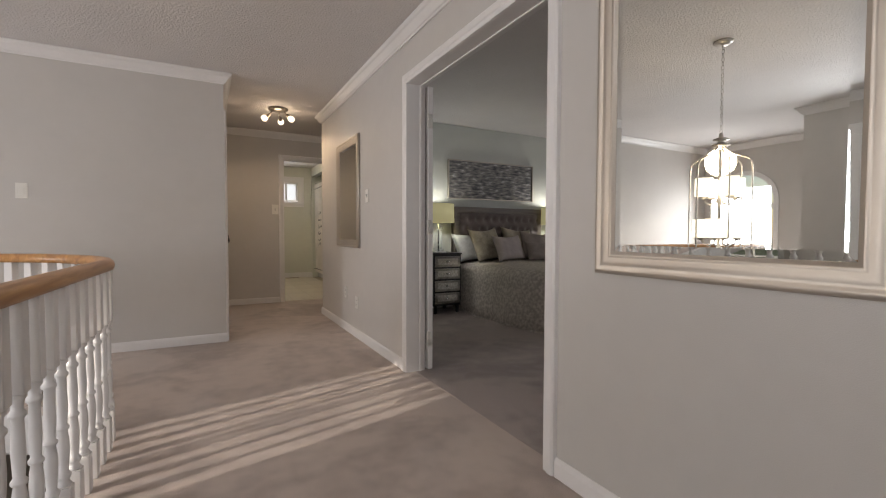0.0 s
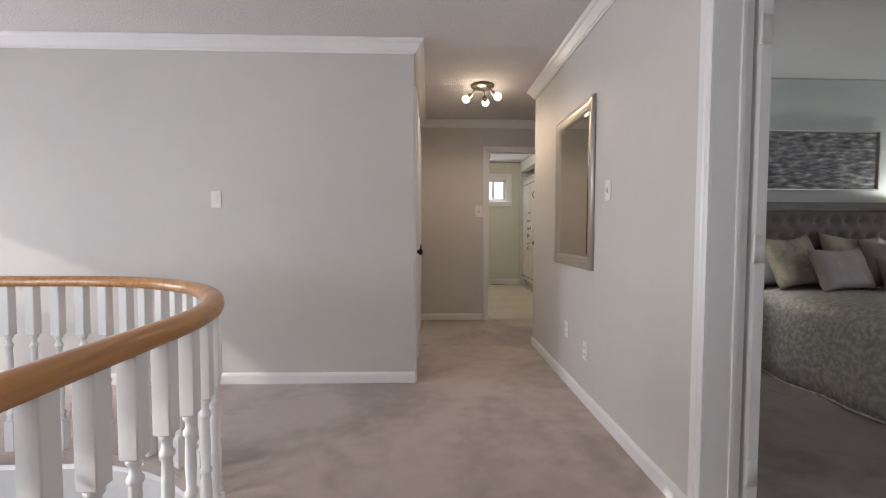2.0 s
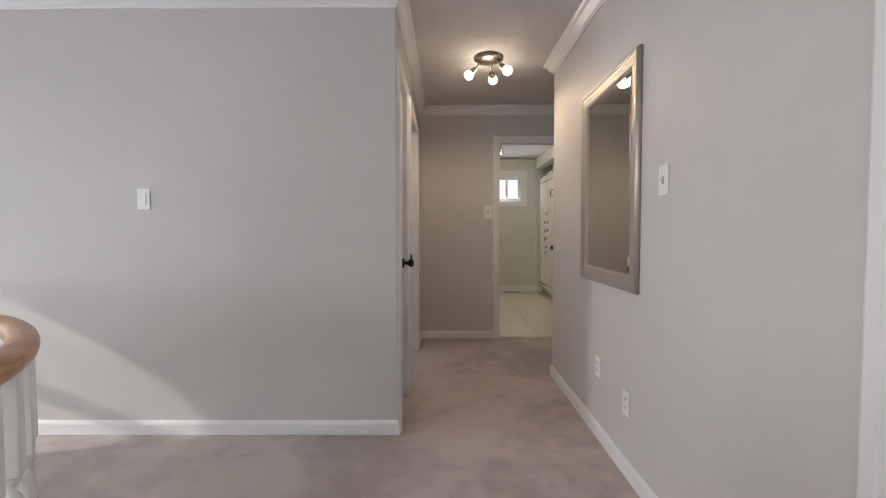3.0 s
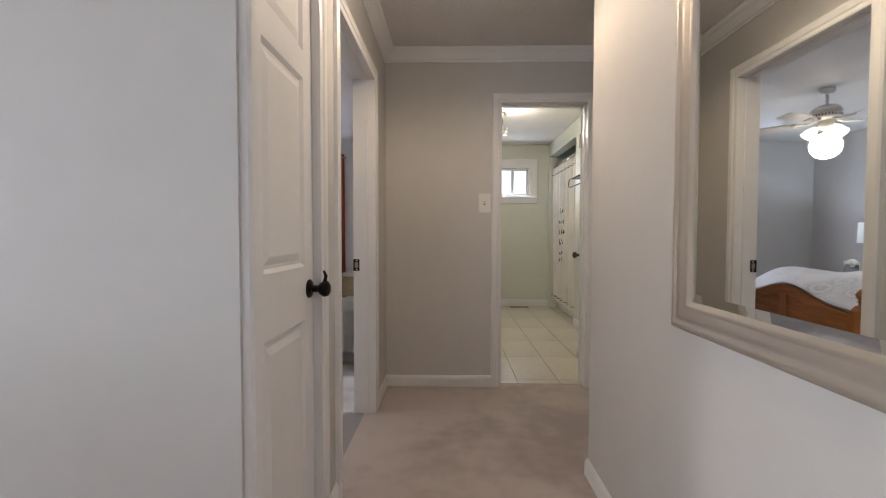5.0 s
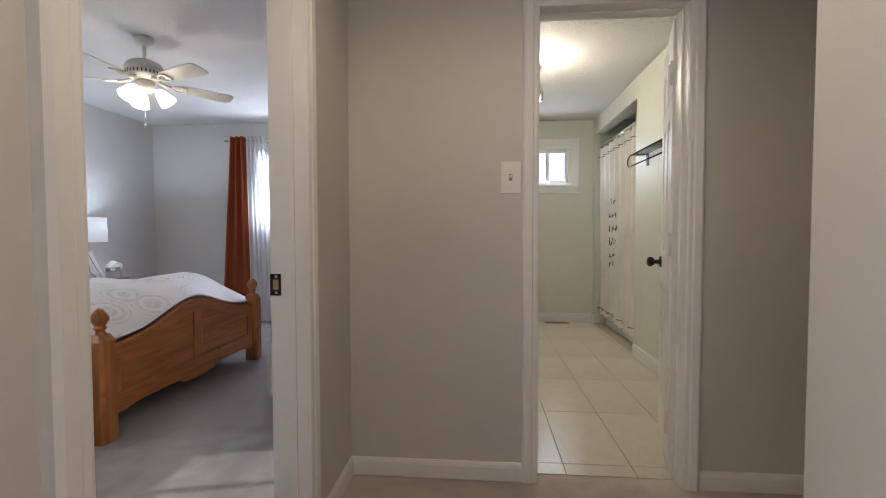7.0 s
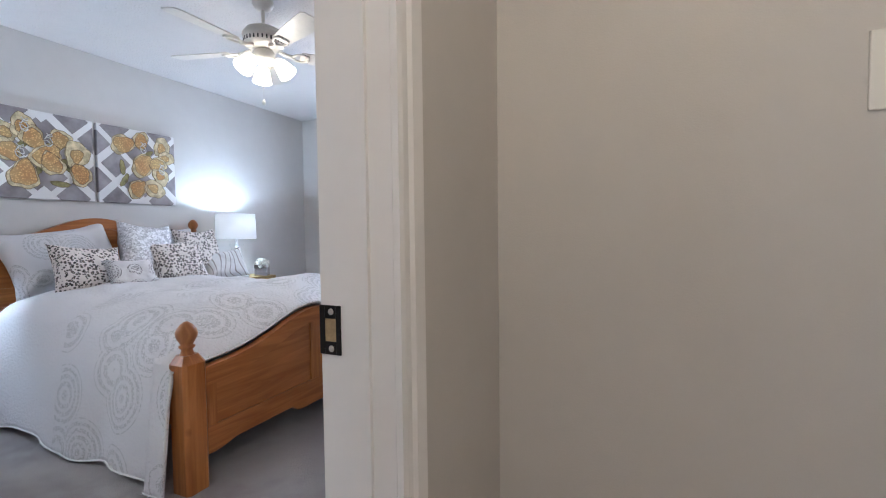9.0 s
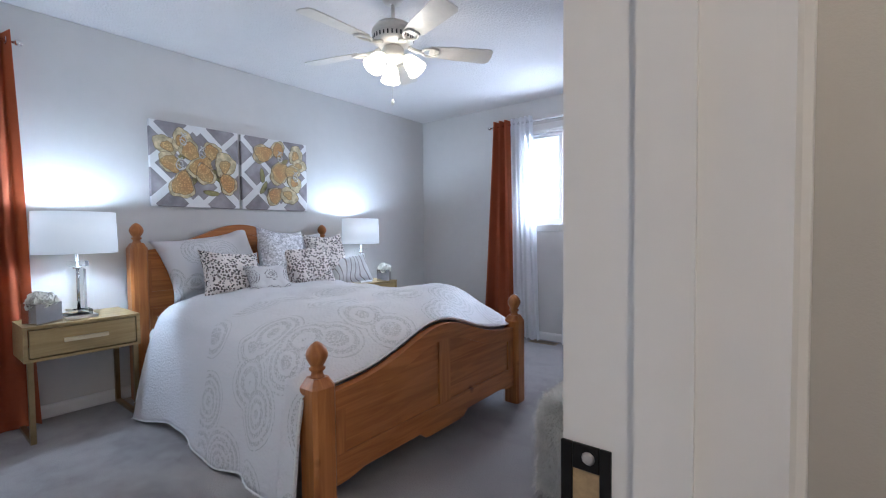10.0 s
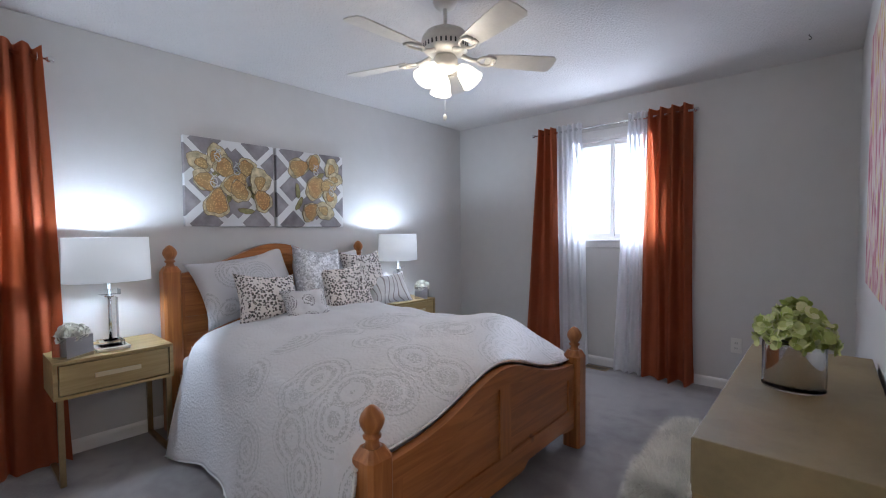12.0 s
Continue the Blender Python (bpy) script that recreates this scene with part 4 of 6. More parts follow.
def pine_bed():
    Y0, Y1, XF, XH = 6.845, 8.365, -1.25, -3.30
    b = thing("pine_bed", pose(0, 0, 0), "orange pine panel bed with turned ball finials", "bed")
    for x, y, h in ((XF, Y0, 0.70), (XF, Y1, 0.70), (XH, Y0 + 0.055, 1.19), (XH, Y1 + 0.03, 1.19)):
        p = part("post", bed_post(h), PINE, b)
        p.location = (x, y, 0)
        f = part("finial", finial(h), PINE, p)
    ys = [Y0 + 0.05 + i * (Y1 - Y0 - 0.10) / 36 for i in range(37)]

    def top(y):
        t = (y - Y0) / (Y1 - Y0)
        return 0.485 + 0.150 * math.exp(-((t - 0.5) / 0.24) ** 2)

    def low(y):
        t = abs((y - Y0) / (Y1 - Y0) - 0.5)
        return 0.105 + (0.0 if t < 0.10 else 0.035 * min(1, (t - 0.10) / 0.03) if t < 0.36 else 0.035 - 0.02 * min(1, (t - 0.36) / 0.06))
    fb = part("footboard", extrude_outline([(y, low(y)) for y in ys] + [(y, top(y)) for y in reversed(ys)], XF - 0.014, XF + 0.010), PINE_H, b)
    part("top_rail", extrude_outline([(y, top(y) - 0.075) for y in ys] + [(y, top(y) + 0.004) for y in reversed(ys)], XF - 0.020, XF + 0.022), PINE_H, fb)
    part("bottom_rail", extrude_outline([(y, low(y) - 0.002) for y in ys] + [(y, 0.235) for y in reversed(ys)], XF - 0.018, XF + 0.021), PINE_H, fb)
    ym = (Y0 + Y1) / 2
    for y0, y1 in ((Y0 + 0.05, Y0 + 0.115), (ym - 0.045, ym + 0.045), (Y1 - 0.115, Y1 - 0.05)):
        part("stile", boxes((XF - 0.017, XF + 0.0195, y0, y1, 0.235, top((y0 + y1) / 2) - 0.07)), PINE, fb)

    def htop(y):
        t = (y - Y0) / (Y1 - Y0)
        return 0.985 + 0.195 * math.exp(-((t - 0.5) / 0.27) ** 2)
    hb = part("headboard", extrude_outline([(y, 0.30) for y in ys] + [(y, htop(y)) for y in reversed(ys)], XH - 0.02, XH + 0.008), PINE_H, b)
    part("top_rail", extrude_outline([(y, htop(y) - 0.07) for y in ys] + [(y, htop(y) + 0.004) for y in reversed(ys)], XH - 0.024, XH + 0.020), PINE_H, hb)
    for z0, z1 in ((0.30, 0.42), (0.60, 0.72)):
        part("rail", boxes((XH - 0.022, XH + 0.018, Y0 + 0.05, Y1 - 0.05, z0, z1), bevel=0.004), PINE_H, hb)
    for y0 in (Y0 + 0.07, Y0 + 0.52, Y0 + 0.97, Y1 - 0.13):
        part("stile", boxes((XH - 0.022, XH + 0.017, y0, y0 + 0.06, 0.42, 0.95)), PINE, hb)
    for y in (Y0 + 0.075, Y1 - 0.10):
        part("side_rail", boxes((XH, XF, y, y + 0.025, 0.20, 0.36), bevel=0.004), PINE_H, b)
    part("mattress", boxes((XH + 0.03, XF - 0.03, Y0 + 0.085, Y1 - 0.06, 0.28, 0.48), bevel=0.05, seg=3), LINEN_WHITE, b, "white mattress")


pine_bed()


def duvet():
    """Quilt over the bed, hanging to the carpet on both sides in soft folds."""
    bm = bmesh.new()
    nx, ny = 110, 120
    X0, X1 = -2.93, -1.264
    rows = []
    for i in range(nx + 1):
        s = i / nx
        x = X0 + (X1 - X0) * s
        row = []
        for j in range(ny + 1):
            v = j / ny
            fold = 0.5 + 0.5 * math.sin(x * 11 + 1.2 * math.sin(x * 4.1))
            fold2 = 0.5 + 0.5 * math.sin(x * 23 + 2)
            hang = 0.22
            if v < hang:
                k = v / hang
                drop = 0.016 + 0.035 * (0.5 + 0.5 * math.sin(x * 7)) if s < 0.93 else 0.016
                z = drop + (0.60 - drop) * k
                y = 6.862 - 0.050 * (1 - k) - (0.036 * fold + 0.014 * fold2) * (1 - k) + 0.033 * k ** 4
                flare = max(0.0, min(1.0, (s - 0.45) / 0.45))
                y -= 0.03 * flare * (1 - k) ** 0.8
                z += 0.010 * noise.noise(Vector((x * 5, k * 4, 1.0)))
                if s < 0.10:
                    y -= 0.06 * (1 - k) * (1 - s / 0.10)
            elif v > 1 - hang:
                k = (1 - v) / hang
                z = 0.20 + 0.40 * k
                y = 8.40 + 0.06 * (1 - k) * (0.3 + fold) - 0.02 * k
            else:
                k = (v - hang) / (1 - 2 * hang)
                y = 6.895 + (8.38 - 6.895) * k
                edge = min(k, 1 - k)
                z = 0.60 + 0.105 * (1 - math.exp(-edge * 15)) + 0.035 * math.sin(math.pi * k)
                z += 0.024 * noise.noise(Vector((x * 3.3, y * 3.3, 0.2))) + 0.010 * noise.noise(Vector((x * 9, y * 9, 4)))
            if v > hang * 0.6 and v < 1 - hang * 0.6:
                foot = max(0.0, (s - 0.80) / 0.20)
                t = (y - 6.845) / 1.52
                lip = 0.50 + 0.150 * math.exp(-((t - 0.5) / 0.24) ** 2) + 0.010
                z = z + (lip - z) * (foot ** 1.6) if hang <= v <= 1 - hang else z - 0.10 * foot ** 2 * (v - hang * 0.6 if v < 0.5 else 1 - hang * 0.6 - v) / (0.4 * hang)
                hump = math.exp(-((s - 0.78) / 0.12) ** 2) * math.exp(-((t - 0.80) / 0.25) ** 2)
                z += 0.045 * hump
            if s > 0.93 and v < hang:
                y -= 0.02 * (s - 0.93) / 0.07
                if y > 6.785 - 0.06 * (1 - v / hang):
                    y = 6.785 - 0.06 * (1 - v / hang)
            row.append(bm.verts.new((x, y, z)))
        rows.append(row)
    for a, b in zip(rows, rows[1:]):
        for j in range(ny):
            bm.faces.new((a[j], a[j + 1], b[j + 1], b[j]))
    for f in bm.faces:
        f.smooth = True
    hems = ([tuple(r[0].co) for r in rows], [tuple(v.co) for v in rows[-1][8:-8]], [tuple(v.co) for v in rows[0][4:-4]])
    q = thing("quilt", pose(0, 0, 0), "white quilt with silver sequin medallions draped over the bed", "quilt")
    ob = part("cover", bm, DUVET, q)
    for line in hems:
        hb = tube(line, 0.004, 6)
        rnd = random.Random(4)
        for p in line:
            for _ in range(4):
                a = Vector(p) + Vector((rnd.uniform(-0.008, 0.008), rnd.uniform(-0.004, 0.004), 0))
                d = Vector((rnd.uniform(-0.3, 0.3), rnd.uniform(-0.5, 0.5), rnd.uniform(-0.2, 0.6))).normalized() * 0.012
                w = Vector((0.002, 0.002, 0))
                hb.faces.new([hb.verts.new(c) for c in (a - w, a + w, a + d)])
        part("hem", hb, LINEN_WHITE, q, "fluffy white hem")
    sm = ob.modifiers.new("thick", "SOLIDIFY")
    sm.thickness, sm.offset = 0.014, -1


duvet()


def cushion_mesh(w, h, t, mat, name):
    """Stuffed square cushion with pinched corners, standing in the xz plane."""
    bm = bmesh.new()
    n = 26
    sides = []
    for sgn in (1, -1):
        g = []
        for i in range(n + 1):
            r = []
            for j in range(n + 1):
                u, v = 2 * i / n - 1, 2 * j / n - 1
                puff = max(0, (1 - u ** 4) * (1 - v ** 4)) ** 0.55
                pinch = 1 - 0.13 * (1 - abs(u) ** 2) * (abs(v) ** 3) - 0.0
                pin2 = 1 - 0.13 * (1 - abs(v) ** 2) * (abs(u) ** 3)
                y = sgn * t / 2 * puff * (1 + 0.16 * noise.noise(Vector((u * 2.2, v * 2.2, w * 9 + sgn))) + 0.07 * noise.noise(Vector((u * 6.5, v * 4.5, w * 31 + sgn))))
                r.append(bm.verts.new((u * w / 2 * pin2, y, h / 2 + v * h / 2 * pinch - 0.05 * h * max(0, v) * (1 - u * u) + 0.015 * h * noise.noise(Vector((u * 3, w * 17, h * 5))) * max(0, v))))
            g.append(r)
        sides.append(g)
        for i in range(n):
            for j in range(n):
                bm.faces.new((g[i][j], g[i + 1][j], g[i + 1][j + 1], g[i][j + 1]))
    bmesh.ops.remove_doubles(bm, verts=bm.verts[:], dist=1e-4)
    for f in bm.faces:
        f.smooth = True
    return mesh_of(bm, name, mat)


def cushion(name, x, y, z, w, h, t, lean, yaw, roll, mat, label):
    """A cushion that faces +x, leaning back by lean degrees."""
    ob = new(name, cushion_mesh(w, h, t, mat, name))
    ob.matrix_world = pose(x, y, z, 0, 0, 90 + yaw) @ pose(0, 0, 0, -lean, roll, 0)
    return tagged(ob, label, "cushion")


cushion("pillow", -3.10, 7.39, 0.69, 0.71, 0.49, 0.20, 28, 2, -8, SHAM, "white sham pillow with medallion embroidery against the headboard")
cushion("pillow", -3.14, 8.02, 0.71, 0.68, 0.47, 0.18, 26, -4, 3, SHAM, "white sham pillow with medallion embroidery half hidden by cushions")
cushion("cushion", -2.99, 7.80, 0.755, 0.40, 0.425, 0.16, 20, -4, 6, SEQUIN, "square silver sequin cushion against the white shams")
cushion("cushion", -2.83, 7.335, 0.665, 0.42, 0.375, 0.16, 30, -4, 5, LEOPARD, "square leopard print cushion in black and white")
cushion("cushion", -2.82, 7.965, 0.675, 0.40, 0.390, 0.16, 32, -9, -4, LEOPARD, "square leopard print cushion beside the small medallion cushion")
cushion("cushion", -2.98, 8.25, 0.745, 0.39, 0.39, 0.14, 22, -4, 0, LEOPARD, "square leopard print cushion near the far lamp")
cushion("cushion", -2.86, 8.40, 0.665, 0.38, 0.285, 0.13, 32, -18, -5, SWIRL, "grey and white swirl patterned lumbar cushion")
cushion("cushion", -2.65, 7.50, 0.69, 0.31, 0.245, 0.11, 36, -8, 1, MEDALLION, "small white cushion with silver medallions")


# ---- nightstands and lamps ----
HANDLE_GOLD = material("champagne_metal", (0.62, 0.52, 0.34), 0.35, 0.5, vary=0.03)
def nightstand(x1, y0, y1, label):
    """Single-drawer stand on looped legs; its front is at x1."""
    x0, T = x1 - 0.40, 0.630
    n = thing("nightstand", pose(0, 0, 0), label, "nightstand", group="nightstands beside the pine bed")
    bm = boxes((x0, x1, y0, y1, T - 0.016, T), (x0, x1, y0, y1, T - 0.19, T - 0.174), (x0, x1, y0, y0 + 0.018, T - 0.174, T - 0.016), (x0, x1, y1 - 0.018, y1, T - 0.174, T - 0.016), (x0, x0 + 0.012, y0 + 0.018, y1 - 0.018, T - 0.174, T - 0.016))
    part("body", bm, GOLDWOOD, n)
    dr = part("drawer", boxes((x1 - 0.02, x1 - 0.004, y0 + 0.023, y1 - 0.023, T - 0.169, T - 0.021), bevel=0.002), GOLDWOOD, n)
    ym = (y0 + y1) / 2
    part("handle", boxes((x1 + 0.010, x1 + 0.020, ym - 0.10, ym + 0.10, T - 0.103, T - 0.081), (x1 - 0.004, x1 + 0.010, ym - 0.075, ym - 0.063, T - 0.095, T - 0.085), (x1 - 0.004, x1 + 0.010, ym + 0.063, ym + 0.075, T - 0.095, T - 0.085)), HANDLE_GOLD, dr, "pale gold bar handle")
    for y in (y0 + 0.012, y1 - 0.037):
        part("leg_loop", boxes((x1 - 0.03, x1 - 0.005, y, y + 0.025, 0.0, T - 0.19), (x0 + 0.005, x0 + 0.03, y, y + 0.025, 0.0, T - 0.19), (x0 + 0.03, x1 - 0.03, y, y + 0.025, 0.0, 0.022)), BRONZE, n, "slim brass coloured leg loop")
    return n


nightstand(-2.98, 6.28, 6.805, "pale gold wooden nightstand with one drawer on slim metal legs")
nightstand(-2.98, 8.55, 9.06, "pale gold wooden nightstand at the far side of the bed")
SHADE_COOL = glow("white_drum_shade_lit", (0.93, 0.97, 1.0), 0.30, (0.88, 0.88, 0.88))
ACRYL = material("clear_crystal", (0.96, 0.98, 0.98), 0.03, vary=0.0, Transmission_Weight=1.0, IOR=1.10)


POLISHED = material("satin_polished_steel", (0.86, 0.86, 0.87), 0.30, 0.85, vary=0.01)


def table_lamp(x, y, z, label, shade, w=0.20, d=0.15, light=5.0, color=COOL):
    """Oval drum shade on a clear column with a chrome rod."""
    t = thing("table_lamp", pose(x, y, z), label, "lamp")
    b = part("base", boxes((-0.075, 0.075, -0.075, 0.075, 0.0, 0.018), bevel=0.003), POLISHED, t, "chrome foot")
    part("plinth", boxes((-0.055, 0.055, -0.055, 0.055, 0.018, 0.048), bevel=0.003), ACRYL, b)
    c = part("column", boxes((-0.034, 0.034, -0.034, 0.034, 0.048, 0.285), bevel=0.004), ACRYL, t, "clear crystal column")
    part("rod", lathe([(0.008, 0.018), (0.008, 0.40), (0.0, 0.40)], 12), CHROME, t)
    part("cap", boxes((-0.045, 0.045, -0.045, 0.045, 0.300, 0.330), bevel=0.003), ACRYL, c)
    lathe_bm = lathe([(0.016, 0.285), (0.022, 0.288), (0.022, 0.298), (0.014, 0.30)], 16)
    part("collar", lathe_bm, CHROME, t)
    n = 40
    bm = bmesh.new()
    z0, z1 = 0.375, 0.615
    rings = []
    for r, zz in ((1.0, z0), (0.97, z1), (0.955, z1), (0.985, z0)):
        rings.append([bm.verts.new((d * r * math.cos(2 * math.pi * i / n), w * r * math.sin(2 * math.pi * i / n), zz)) for i in range(n)])
    for a, e in zip(rings, rings[1:] + rings[:1]):
        for i in range(n):
            bm.faces.new((a[i], a[(i + 1) % n], e[(i + 1) % n], e[i]))
    part("shade", smooth(bm), shade, t, "lit white oval drum shade")
    part("spider", boxes((-d * 0.95, d * 0.95, -0.002, 0.002, 0.400, 0.404), (-0.002, 0.002, -w * 0.95, w * 0.95, 0.400, 0.404)), CHROME, t)
    lamp("table_lamp_light", "POINT", light, color, pose(x, y, z + 0.545), 0.04)
    return t


table_lamp(-3.13, 6.545, 0.630, "crystal table lamp with a lit white drum shade beside the curtain", SHADE_COOL, light=19)
table_lamp(-3.13, 8.72, 0.630, "crystal table lamp with a lit white shade beyond the bed", SHADE_COOL, light=19)
PETAL_WHITE = material("cream_silk_petals", (0.80, 0.78, 0.70), 0.7, scale=30, vary=0.06)


def hydrangea_tints(n, l, co):
    geo = n.new("ShaderNodeNewGeometry")
    return ramp(n, l, geo.outputs["Random Per Island"], (0.0, (0.38, 0.48, 0.10)), (0.30, (0.60, 0.68, 0.22)), (0.70, (0.76, 0.82, 0.38)), (1.0, (0.84, 0.86, 0.54))), None


PETAL_GREEN = patterned("pale_green_hydrangea", hydrangea_tints, 0.6, 0.25, 180)
LEAF_GREEN = material("hydrangea_leaf", (0.20, 0.28, 0.08), 0.6, vary=0.2)
MIRROR_DARK = material("smoked_mirror", (0.46, 0.44, 0.43), 0.08, 1.0, vary=0.02)


def petal_bm(bm, m, size):
    """One cupped petal, bent along its length."""
    pts = [(-0.14, 0.0, 0.0), (-0.52, 0.38, 0.08), (-0.50, 0.72, 0.16), (-0.20, 0.98, 0.20), (0.20, 0.98, 0.20), (0.50, 0.72, 0.16), (0.52, 0.38, 0.08), (0.14, 0.0, 0.0), (0.0, 0.5, -0.03)]
    vs = [bm.verts.new(m @ Vector((x * size, y * size, z * size))) for x, y, z in pts]
    c = vs[8]
    for i in range(8):
        bm.faces.new((vs[i], vs[(i + 1) % 8], c))


def flower_ball(bm, cx, cy, cz, r, n, size, rnd, flat=0.75):
    for _ in range(n):
        a, b = rnd.uniform(0, 2 * math.pi), math.acos(rnd.uniform(-0.35, 1))
        d = Vector((math.cos(a) * math.sin(b), math.sin(a) * math.sin(b), math.cos(b) * flat))
        p = Vector((cx, cy, cz)) + d * r * rnd.uniform(0.82, 1.04)
        base = Matrix.Translation(p) @ d.to_track_quat("Z", "Y").to_matrix().to_4x4() @ pose(0, 0, 0, rnd.uniform(-25, 25), rnd.uniform(-25, 25), rnd.uniform(0, 360))
        for k in range(4):
            petal_bm(bm, base @ pose(0, 0, 0, 12, 0, 90 * k), size * rnd.uniform(0.8, 1.15))
    for f in bm.faces:
        f.smooth = True


def mirror_box_flower(x, y, z, yaw, label):
    f = thing("flower_box", pose(x, y, z, 0, 0, yaw), label, "flower arrangement")
    s = 0.061
    part("box", boxes((-s, s, -s, -s + 0.004, 0, 0.112), (-s, s, s - 0.004, s, 0, 0.112), (-s, -s + 0.004, -s + 0.004, s - 0.004, 0, 0.112), (s - 0.004, s, -s + 0.004, s - 0.004, 0, 0.112), (-s + 0.004, s - 0.004, -s + 0.004, s - 0.004, 0, 0.08)), MIRROR_DARK, f, "small mirrored cube vase")
    bm = bmesh.new()
    flower_ball(bm, 0, 0, 0.108, 0.056, 120, 0.027, random.Random(5), 0.85)
    part("blossom", bm, PETAL_WHITE, f, "cream silk blossom")


mirror_box_flower(-3.08, 6.375, 0.630, 20, "cream flower in a mirrored cube on the nightstand")
mirror_box_flower(-3.05, 8.95, 0.630, 35, "cream flower in a mirrored cube on the far nightstand")


# ---- canvas pictures over the bed ----
def chevrons(n, l, co):
    sx = n.new("ShaderNodeSeparateXYZ")
    l.new(co, sx.inputs[0])
    u = math_node(n, l, "ADD", math_node(n, l, "ABSOLUTE", sx.outputs[1]), sx.outputs[2])
    v = math_node(n, l, "SUBTRACT", math_node(n, l, "ABSOLUTE", sx.outputs[1]), sx.outputs[2])
    fu = math_node(n, l, "FRACT", math_node(n, l, "MULTIPLY", u, 3.5))
    fv = math_node(n, l, "FRACT", math_node(n, l, "MULTIPLY", v, 3.5))
    w = math_node(n, l, "MAXIMUM", math_node(n, l, "LESS_THAN", fu, 0.27), math_node(n, l, "LESS_THAN", fv, 0.20))
    nz = n.new("ShaderNodeTexNoise")
    nz.inputs["Scale"].default_value = 9
    nz.inputs["Detail"].default_value = 5
    l.new(co, nz.inputs["Vector"])
    grey = ramp(n, l, nz.outputs[0], (0.3, (0.20, 0.18, 0.19)), (0.7, (0.38, 0.35, 0.36)))
    mx = n.new("ShaderNodeMix")
    mx.data_type = "RGBA"
    l.new(w, mx.inputs[0])
    l.new(grey, mx.inputs[6])
    mx.inputs[7].default_value = (0.78, 0.77, 0.77, 1)
    return mx.outputs[2], None


def petal_print(n, l, co):
    v = n.new("ShaderNodeTexVoronoi")
    v.inputs["Scale"].default_value = 75
    l.new(co, v.inputs["Vector"])
    nz = n.new("ShaderNodeTexNoise")
    nz.inputs["Scale"].default_value = 7
    l.new(co, nz.inputs["Vector"])
    a = ramp(n, l, nz.outputs[0], (0.35, (0.58, 0.36, 0.17)), (0.65, (0.62, 0.49, 0.27)))
    b = ramp(n, l, v.outputs["Distance"], (0.15, (1.25, 1.15, 0.9)), (0.5, (0.72, 0.62, 0.5)))
    mx = n.new("ShaderNodeMix")
    mx.data_type, mx.blend_type = "RGBA", "MULTIPLY"
    mx.inputs[0].default_value = 1.0
    l.new(a, mx.inputs[6])
    l.new(b, mx.inputs[7])
    return mx.outputs[2], None


CANVAS = patterned("grey_chevron_canvas", chevrons, 0.85, 0.15, 500)
CANVAS_PETAL = patterned("painted_orange_petals", petal_print, 0.8, 0.3, 200)
CANVAS_CREAM = material("painted_cream_petals", (0.62, 0.52, 0.32), 0.8, scale=24, vary=0.22)
CANVAS_LEAF = material("painted_olive_leaf", (0.30, 0.27, 0.12), 0.8, scale=20, vary=0.25)
CANVAS_LINE = material("painted_brown_line", (0.20, 0.14, 0.08), 0.8, vary=0.2)
CANVAS_WHITE = material("painted_white_stroke", (0.72, 0.71, 0.69), 0.8, vary=0.04)


def canvas_picture(y0, y1, z0, z1, seed, petals, leaves, strokes):
    p = thing("canvas_picture", pose(-3.39, (y0 + y1) / 2, (z0 + z1) / 2), "square canvas of orange blossoms on grey chevrons above the bed", "picture", group="canvases over the bed")
    hw, hh = (y1 - y0) / 2, (z1 - z0) / 2
    part("canvas", boxes((0.0, 0.034, -hw, hw, -hh, hh), bevel=0.003, seg=1), CANVAS, p)
    rnd = random.Random(seed)

    def blob(cy, cz, ln, wd, ang, layer):
        ring = []
        ph, ph2 = rnd.uniform(0, 6.28), rnd.uniform(0, 6.28)
        for i in range(26):
            t = 2 * math.pi * i / 26
            wob = 1 + 0.10 * math.sin(3 * t + ph) + 0.05 * math.sin(7 * t + ph2)
            a, b = ln * math.cos(t) * wob, wd * math.sin(t) * (1 + 0.22 * math.cos(t)) * wob
            y = cy + a * math.cos(ang) - b * math.sin(ang)
            z = cz + a * math.sin(ang) + b * math.cos(ang)
            ring.append((max(-hw + 0.004, min(hw - 0.004, y)), max(-hh + 0.004, min(hh - 0.004, z))))
        part("painted_outline", tube([(0.0352 + 0.0005 * layer, y, z) for y, z in ring], 0.0016, 4, closed=True), CANVAS_LINE, p)
        return extrude_outline(ring, 0.034, 0.035 + 0.0005 * layer, bmesh.new())

    layer = 1
    for cy, cz, ang in leaves:
        part("painted_leaf", blob(cy, cz, 0.060, 0.020, radians(ang), layer), CANVAS_LEAF, p)
        layer += 1
    for cy, cz, r, ang, orange in petals:
        part("painted_petal", blob(cy, cz, r, r * 0.78, radians(ang), layer), CANVAS_CREAM, p)
        layer += 1
        k = 0.86 if orange else 0.52
        part("painted_petal", blob(cy - 0.01 * math.cos(radians(ang)), cz - 0.01 * math.sin(radians(ang)), r * k, r * 0.74 * k, radians(ang), layer), CANVAS_PETAL, p)
        layer += 1
    for cy, cz in strokes:
        x = 0.0362 + 0.0005 * layer
        pts = [(x, cy + 0.024 * math.sin(t * 2.1 + rnd.uniform(0, 0.5)), cz + 0.012 * t - 0.045 + 0.016 * math.sin(t * 3.3)) for t in [0.45 * i for i in range(18)]]
        part("painted_stroke", tube(pts, 0.0032, 5), CANVAS_WHITE, p)


